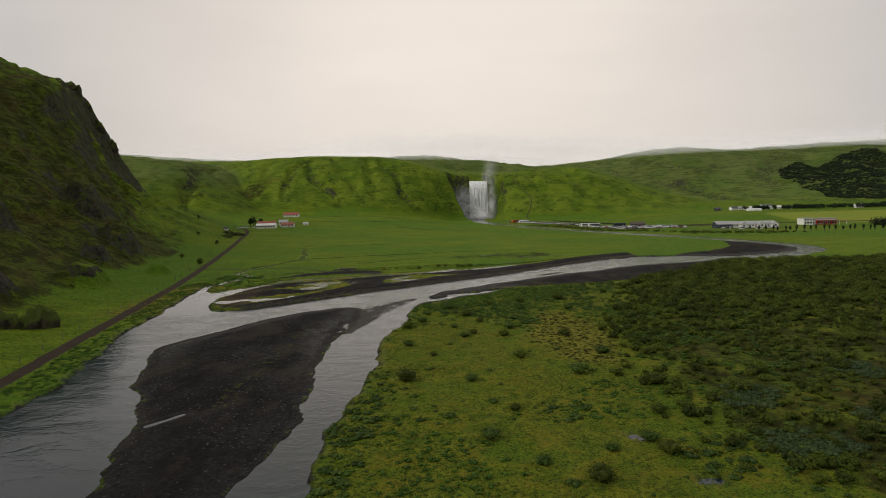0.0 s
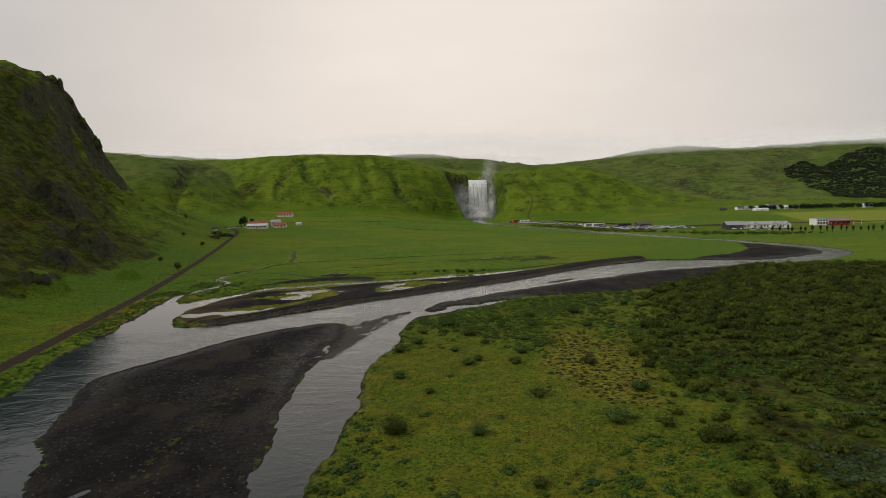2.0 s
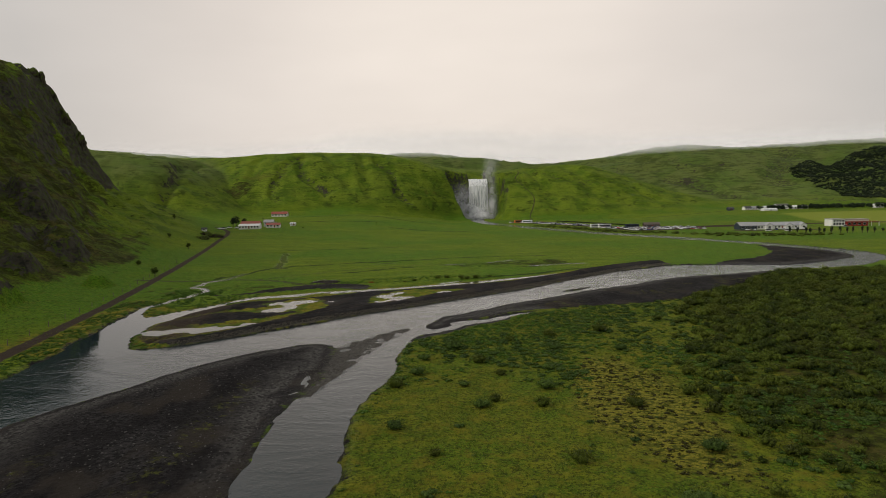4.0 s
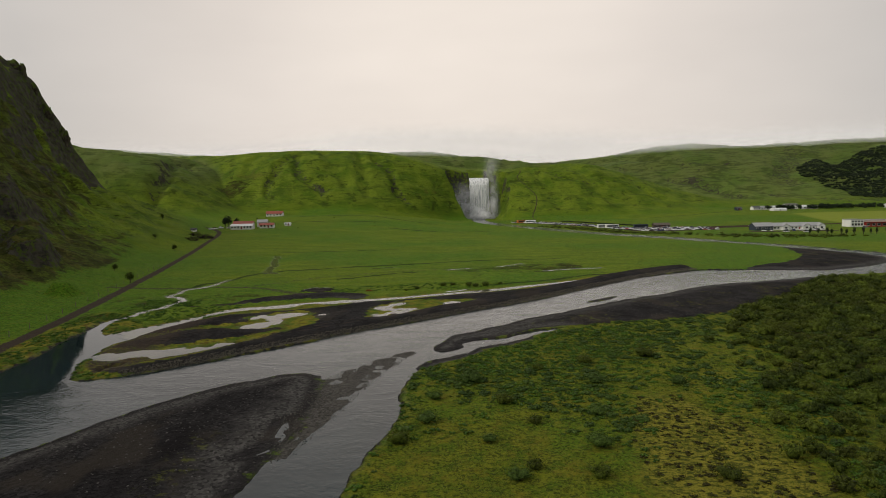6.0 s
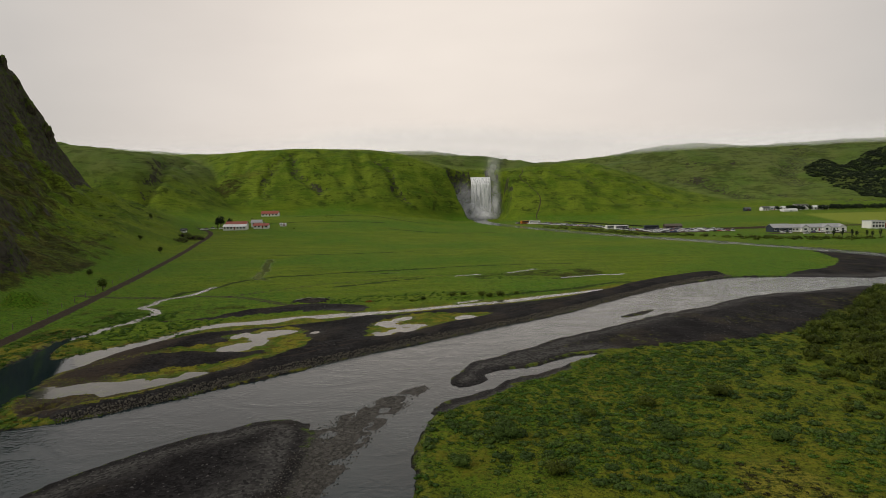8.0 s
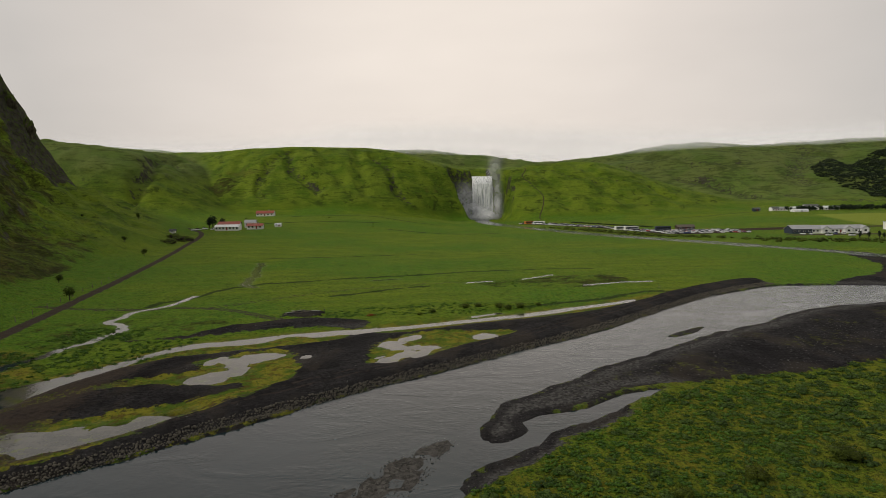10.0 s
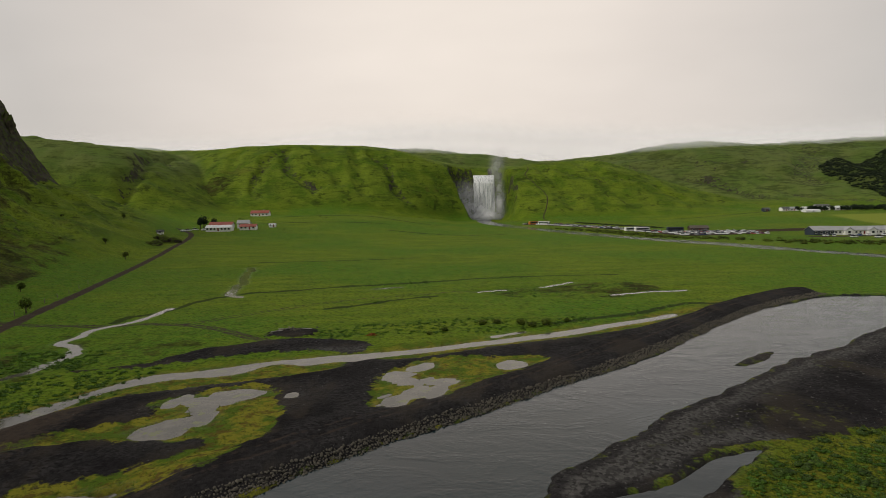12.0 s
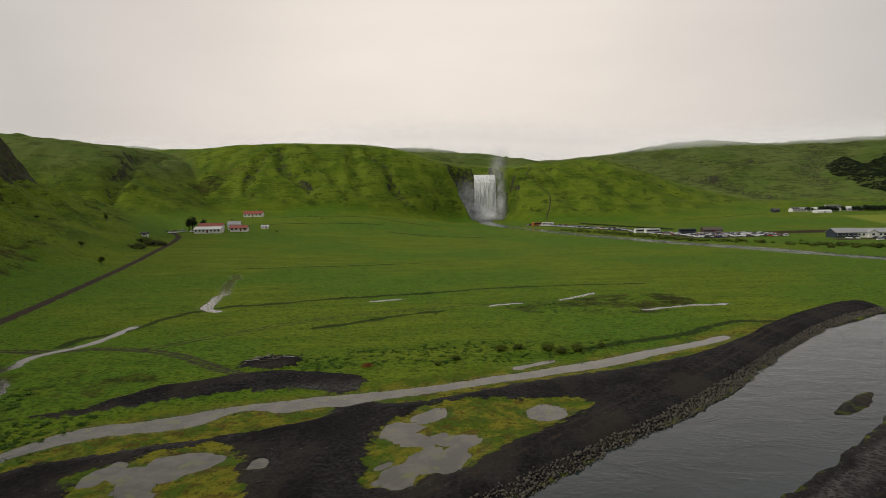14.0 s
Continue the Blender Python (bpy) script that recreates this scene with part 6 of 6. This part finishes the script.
def prism(points, half):
    """A side outline in x and z, drawn out across y, its upper edge drawn in."""
    bm = bmesh.new()
    rows_p = [[bm.verts.new((x, s * (half if z < 0.95 else half * 0.84), z)) for x, z in points] for s in (-1, 1)]
    bm.faces.new(rows_p[0])
    bm.faces.new(rows_p[1][::-1])
    for k in range(len(points)):
        n2 = (k + 1) % len(points)
        bm.faces.new((rows_p[0][k], rows_p[1][k], rows_p[1][n2], rows_p[0][n2]))
    bmesh.ops.recalc_face_normals(bm, faces=bm.faces)
    bmesh.ops.bevel(bm, geom=[e_ for e_ in bm.edges], offset=0.05, segments=1, affect="EDGES")
    return bm


def wheel_mesh(r, wide):
    bm = bmesh.new()
    bmesh.ops.create_cone(bm, cap_ends=True, segments=14, radius1=r, radius2=r, depth=wide, matrix=Matrix.Rotation(radians(90), 4, "X"))
    return bm


def make_car(tall):
    ob = thing("car", pose(0, 0, 0), "parked car on the gravel car park", "car", "parked cars")
    body = [(-2.15, 0.35), (-2.15, 0.85), (-1.9, 0.98), (-0.9, 1.0), (0.95, 1.0), (1.95, 0.86), (2.15, 0.7), (2.15, 0.35)]
    part("body", prism(body, 0.88), MAT_PAINT, ob)
    t = tall
    part("cabin", prism([(-1.85, 0.99), (-1.55, t - 0.08), (-0.2, t - 0.05), (0.35, t - 0.1), (1.05, 0.99)], 0.80), MAT_GLASS, ob, "dark glass cabin windows")
    part("roof", prism([(-1.6, t - 0.1), (-1.5, t), (-0.2, t + 0.03), (0.35, t - 0.02), (0.45, t - 0.12)], 0.80), MAT_PAINT, ob)
    for x in (-1.35, 1.35):
        for s in (-1, 1):
            w = part("wheel", wheel_mesh(0.33, 0.22), MAT_TYRE, ob)
            w.location = (x, s * 0.80, 0.33)
            rm = part("rim", wheel_mesh(0.2, 0.235), MAT_RIM, w)
    for s in (-1, 1):
        part("headlight", boxed(2.10, 2.19, s * 0.62 - 0.16, s * 0.62 + 0.16, 0.62, 0.76), MAT_LAMP, ob)
        part("tail_light", boxed(-2.19, -2.10, s * 0.66 - 0.12, s * 0.66 + 0.12, 0.68, 0.86), MAT_TAIL, ob)
    return ob


cars = [make_car(1.45), make_car(1.78)]
rng = np.random.RandomState(9)
lot = []
line = np.array([(82, 728), (104, 706), (117, 671), (134, 634), (144, 597), (152, 550)], float)
cl = np.concatenate([[0], np.cumsum(np.hypot(*np.diff(line, axis=0).T))])
for row in (-4.0, 3.5):
    s = 2.0
    while s < cl[-1]:
        x, y = np.interp(s, cl, line[:, 0]), np.interp(s, cl, line[:, 1])
        x2, y2 = np.interp(s + 1, cl, line[:, 0]), np.interp(s + 1, cl, line[:, 1])
        a = math.atan2(y2 - y, x2 - x)
        if rng.rand() < 0.9 and not 22 < s < 30 and not 128 < s < 142:
            lot.append((x - math.sin(a) * row, y + math.cos(a) * row, math.degrees(a) + 90 + 6 * rng.randn() + (180 if rng.rand() < 0.5 else 0)))
        s += 3.1
for row in range(4):
    for k in range(20):
        if rng.rand() < 0.78:
            lot.append((155 + 3.0 * k + rng.randn() * 0.3, 522 + 10 * row + rng.randn() * 0.4 + 0.05 * k, 90 + 8 * rng.randn() + (180 if rng.rand() < 0.5 else 0)))
for k in range(9):
    if k not in (2, 6):
        lot.append((232 + 5.5 * k, 492 + 0.2 * k, 70 + 10 * rng.randn()))
lot += [(-184, 549, 20), (-181, 554, 24), (-186, 546, 30), (-174, 551, 80), (240, 478, 10), (252, 474, 5), (322, 515, 30)]
ready = [c for c in lot if not (176 < c[0] < 192 and 556 < c[1] < 570)]
for k, (x, y, turn) in enumerate(ready):
    m = pose(x, y, ground_z(x, y) + 0.02, 0, 0, turn)
    if k < 2:
        cars[k].matrix_basis = m
    else:
        copy_thing(cars[int(rng.rand() < 0.55)], m)


def make_coach(x, y, turn, label, band):
    ob = thing("coach", pose(x, y, ground_z(x, y) + 0.02, 0, 0, turn), label, "bus", "coaches")
    bm = prism([(-6, 0.4), (-6, 3.2), (-5.7, 3.4), (5.6, 3.4), (5.95, 3.1), (6, 0.4)], 1.25)
    part("body", bm, band, ob)
    for k in range(6):
        for s in (-1, 1):
            part("window", boxed(-5.2 + 1.75 * k, -3.65 + 1.75 * k, s * 1.12 - 0.16, s * 1.12 + 0.16, 1.55, 2.75), MAT_GLASS, ob)
    part("windscreen", boxed(5.88, 6.06, -1.0, 1.0, 1.4, 2.9), MAT_GLASS, ob)
    for x_ in (-3.6, 3.9):
        for s in (-1, 1):
            w = part("wheel", wheel_mesh(0.5, 0.3), MAT_TYRE, ob)
            w.location = (x_, s * 1.12, 0.5)
            part("rim", wheel_mesh(0.28, 0.32), MAT_RIM, w)


MAT_ORANGE = paint("orange_coach", (0.50, 0.16, 0.03), 0.3)
make_coach(88, 718, 40, "orange tour coach in the car park", MAT_ORANGE)
make_coach(97, 708, -34, "white tour coach in the car park", MAT_WHITE)
make_coach(140, 578, 12, "white tour coach in the car park", MAT_WHITE)
make_coach(146, 574, 14, "white tour coach in the car park", MAT_WHITE)
make_coach(168, 566, 0, "dark tour coach in the car park", MAT_BLUE)

# ---- trees, hedges and woods ----


def conifer_cloud(rng, n):
    h = rng.rand(n) ** 1.3
    a = rng.rand(n) * 6.283
    r = 0.26 * (1 - h) * (0.6 + 0.5 * rng.rand(n)) + 0.01
    p = np.stack([r * np.cos(a), r * np.sin(a), 0.06 + 0.94 * h], 1)
    out = np.stack([np.cos(a), np.sin(a), -0.35 + 0 * a], 1)
    side = np.stack([-np.sin(a), np.cos(a), 0.4 * rng.randn(n)], 1)
    s = (0.05 + 0.07 * (1 - h))[:, None]
    v = np.stack([p - out * s, p + side * s * 0.7, p + out * s, p - side * s * 0.7], 1).reshape(-1, 3)
    return v, np.arange(n * 4).reshape(n, 4)


CONIFER = [conifer_cloud(rng, 60) for _ in range(4)]
CROWN = [leaf_cloud(rng, 300, 1.0, 1.5, 0.15, 9, 0.25) for _ in range(3)]
FAR_BUSH = [bush_shape(rng, 0.95, 0.95, 3, 36, 0.13, 1) for _ in range(5)]

xs, ys = jitter(rng, 540, 830, 840, 1180, 4.7)
wood = inside_depth(round_off([(572, 1005), (605, 1078), (665, 1118), (720, 1105), (760, 1130), (860, 1160), (860, 890), (690, 886), (600, 880), (582, 935)]), xs + 26 * (fbm(xs, ys, 30, 3, 1) - 0.5), ys + 26 * (fbm(xs, ys, 30, 3, 4) - 0.5)) > 0
wood &= xs < 0.79 * ys + 10
xs, ys = xs[wood], ys[wood]
strew("plantation", rng, FAR_BUSH, xs, ys, 3.0 + 2.2 * rng.rand(len(xs)), MAT_CONIFER, "dense dark green plantation on the far hillside", "woods", 0.04)
# dark shelter belt beside the store, trees among the village houses
xs, ys = jitter(rng, 366, 470, 486, 512, 2.6)
strew("shelter_belt", rng, CONIFER, xs, ys, 5 + 2.5 * rng.rand(len(xs)), MAT_CONIFER, "dense dark shelter belt of conifers beside the store", "woods", 0.03)
xs = np.concatenate([430 + 10 * rng.randn(16), 490 + 22 * rng.randn(60), 560 + 26 * rng.randn(70), 640 + 30 * rng.randn(60)])
ys = np.concatenate([800 + 4 * rng.randn(16), 812 + 8 * rng.randn(60), 822 + 9 * rng.randn(70), 826 + 9 * rng.randn(60)])
strew("village_trees", rng, CROWN, xs, ys, 2.0 + 2.2 * rng.rand(len(xs)), MAT_CONIFER, "dark leafy trees round the village houses", "trees", 0.1)
# bushes along the far river and the car park
path = np.array([(96, 636), (112, 596), (126, 545), (138, 505), (158, 490), (180, 468), (196, 448), (214, 436), (250, 430)], float)
cp = np.concatenate([[0], np.cumsum(np.hypot(*np.diff(path, axis=0).T))])
s = rng.rand(330) * cp[-1]
xs, ys = np.interp(s, cp, path[:, 0]) + 6.5 * rng.randn(330), np.interp(s, cp, path[:, 1]) + 5 * rng.randn(330)
keep = (heights(xs, ys, COVER["shore"]) > 2) & (heights(xs, ys, COVER["track"]) < -1.5)
xs, ys = xs[keep], ys[keep]
strew("riverside_bushes", rng, FAR_BUSH, xs, ys, 0.9 + 1.6 * rng.rand(len(xs)), MAT_BIRCH, "dark green bushes along the far river bank", "bushes", 0.1)
# hedge beyond the car park
s = np.linspace(0, 1, 150)
xs, ys = 136 + 42 * s + 0.5 * rng.randn(150), 738 - 122 * s + 0.5 * rng.randn(150)
strew("hedge", rng, FAR_BUSH, xs, ys, 1.3 + 0.5 * rng.rand(150), MAT_CONIFER, "long clipped dark hedge along the field", "hedge", 0.1)
# scattered scrub on the slopes
xs, ys = jitter(rng, -330, 330, 250, 900, 13)
zq = heights(xs, ys)
ok = (zq > 5) & (zq < 60) & (fbm(xs, ys, 60, 3, 5) > 0.56) & (rng.rand(len(xs)) < 0.5) & (heights(xs, ys, STEEP) < 1.0)
xs, ys = xs[ok], ys[ok]
strew("hillside_scrub", rng, FAR_BUSH, xs, ys, 0.6 + 1.1 * rng.rand(len(xs)) ** 2, MAT_BIRCH, "dark low scrub scattered over the grassy slopes", "scrub", 0.1)


def make_tree(name, x, y, high, wide, k, label, group, leaves):
    z = ground_z(x, y)
    ob = thing(name, pose(x, y, z - 0.1, 0, 0, 77 * k), label, "tree", group)
    bm = bmesh.new()
    bmesh.ops.create_cone(bm, cap_ends=True, segments=8, radius1=0.05 * high, radius2=0.015 * high, depth=high * 0.7, matrix=Matrix.Translation((0, 0, high * 0.35)))
    part("trunk", bm, MAT_BARK, ob)
    for q in range(4):
        bm = bmesh.new()
        bmesh.ops.create_cone(bm, segments=6, radius1=0.02 * high, radius2=0.006 * high, depth=high * 0.42,
                              matrix=Matrix.Translation((0, 0, high * 0.32)) @ Matrix.Rotation(q * 1.57 + k, 4, "Z") @ Matrix.Rotation(0.75, 4, "Y") @ Matrix.Translation((0, 0, high * 0.2)))
        part("limb", bm, MAT_BARK, ob)
    cv, cf = CROWN[k % 3]
    part("crown", many("crown", cv * np.array([wide, wide, high * 0.55]) + np.array([0, 0, high * 0.12]), cf, leaves, np.full(len(cv), 0.3)), None, ob)


for k, (x, y, h, w) in enumerate([(-111, 271, 3.6, 1.7), (-150, 395, 3.5, 1.8), (-132, 300, 2.6, 1.6), (-206, 505, 4.0, 1.6), (-172, 420, 3.0, 1.8)]):
    make_tree("tree", x, y, h, w, k, "small dark tree on the grassy slope above the road", "trees on the slope", MAT_BIRCH)
for k, (x, y, h, w) in enumerate([(-178, 562, 9, 4.2), (-182, 566, 8, 3.6), (-174, 570, 7, 3.2)]):
    make_tree("tree", x, y, h, w, k, "dark leafy tree beside the farmhouse", "farm trees", MAT_CONIFER)
for k in range(24):
    make_tree("young_tree", 238 + 4.4 * k + 0.6 * rng.randn(), 446 - 0.5 * k + 0.8 * rng.randn(), 3.6 + 1.4 * rng.rand(), 0.9 + 0.4 * rng.rand(), k, "young planted tree in a row before the hotel", "row of young trees", MAT_CONIFER)

# shrubs along the brook in the marsh
for k, (x, y, s) in enumerate([(-10, 243, 1.0), (-2, 248, 1.3), (1, 249, 1.1), (6, 248, 1.4), (8, 246, 1.2), (11, 247, 1.5), (16, 250, 0.9), (-13, 240, 0.8)]):
    foliage, stems = VARIANT[(2 * k) % 4]
    ob = thing("shrub", pose(x, y, ground_z(x, y) - 0.05, 0, 0, 40 * k) @ Matrix.Scale(s, 4), "dark green shrub beside the marsh creek", "shrub", "shrubs by the creek")
    part("foliage", foliage, None, ob)
    part("stem", stems, None, ob)

# fence posts beside the gravel road
MAT_POST = paint("weathered_post", (0.16, 0.13, 0.10), 0.9, 0.4)
rd = round_off(ROAD, False)
for k, y in enumerate(range(78, 330, 9)):
    x = float(np.interp(y, rd[:, 1], rd[:, 0])) - 3.6
    ob = thing("fence_post", pose(x, y, ground_z(x, y) - 0.2, 2 * rng.randn(), 2 * rng.randn(), 0), "grey weathered wooden fence post beside the gravel road", "fence post", "fence posts")
    bm = bmesh.new()
    bmesh.ops.create_cone(bm, cap_ends=True, segments=8, radius1=0.09, radius2=0.07, depth=1.5, matrix=Matrix.Translation((0, 0, 0.75)))
    part("post", bm, MAT_POST, ob)

# old timber and rubble beside the track
heap = thing("rubble_heap", pose(-41, 244.5, ground_z(-41, 244.5), 0, 0, 12), "small heap of grey planks and rubble on black gravel", "rubble")
for k in range(9):
    b = part("plank", boxed(-1.1, 1.1, -0.10, 0.10, -0.03, 0.03), MAT_POST if k % 2 else MAT_CONCRETE, heap)
    b.matrix_basis = pose(2.2 * rng.randn(), 0.8 * rng.randn(), 0.16 + 0.12 * rng.rand(), 6 * rng.randn(), 9 * rng.randn(), 180 * rng.rand())
for k in range(14):
    b = part("stone", stone_me[k % 6], None, heap)
    b.matrix_basis = pose(2.4 * rng.randn(), 1.0 * rng.randn(), 0.12, 0, 0, 99 * k) @ Matrix.Scale(0.35 + 0.4 * rng.rand(), 4)
rust = thing("rusty_moss_mound", pose(-24, 239.5, ground_z(-24, 239.5)), "low rust-orange moss mound at the edge of the marsh", "moss mound")
rv, rf = leaf_cloud(rng, 260, 1.5, 0.5, 0.12, 7)
part("moss", many("moss", rv, rf, leaf_material("rusty_moss", (0.16, 0.045, 0.012), (0.30, 0.10, 0.025), (0.20, 0.07, 0.02)), np.full(len(rv), 0.5)), None, rust)
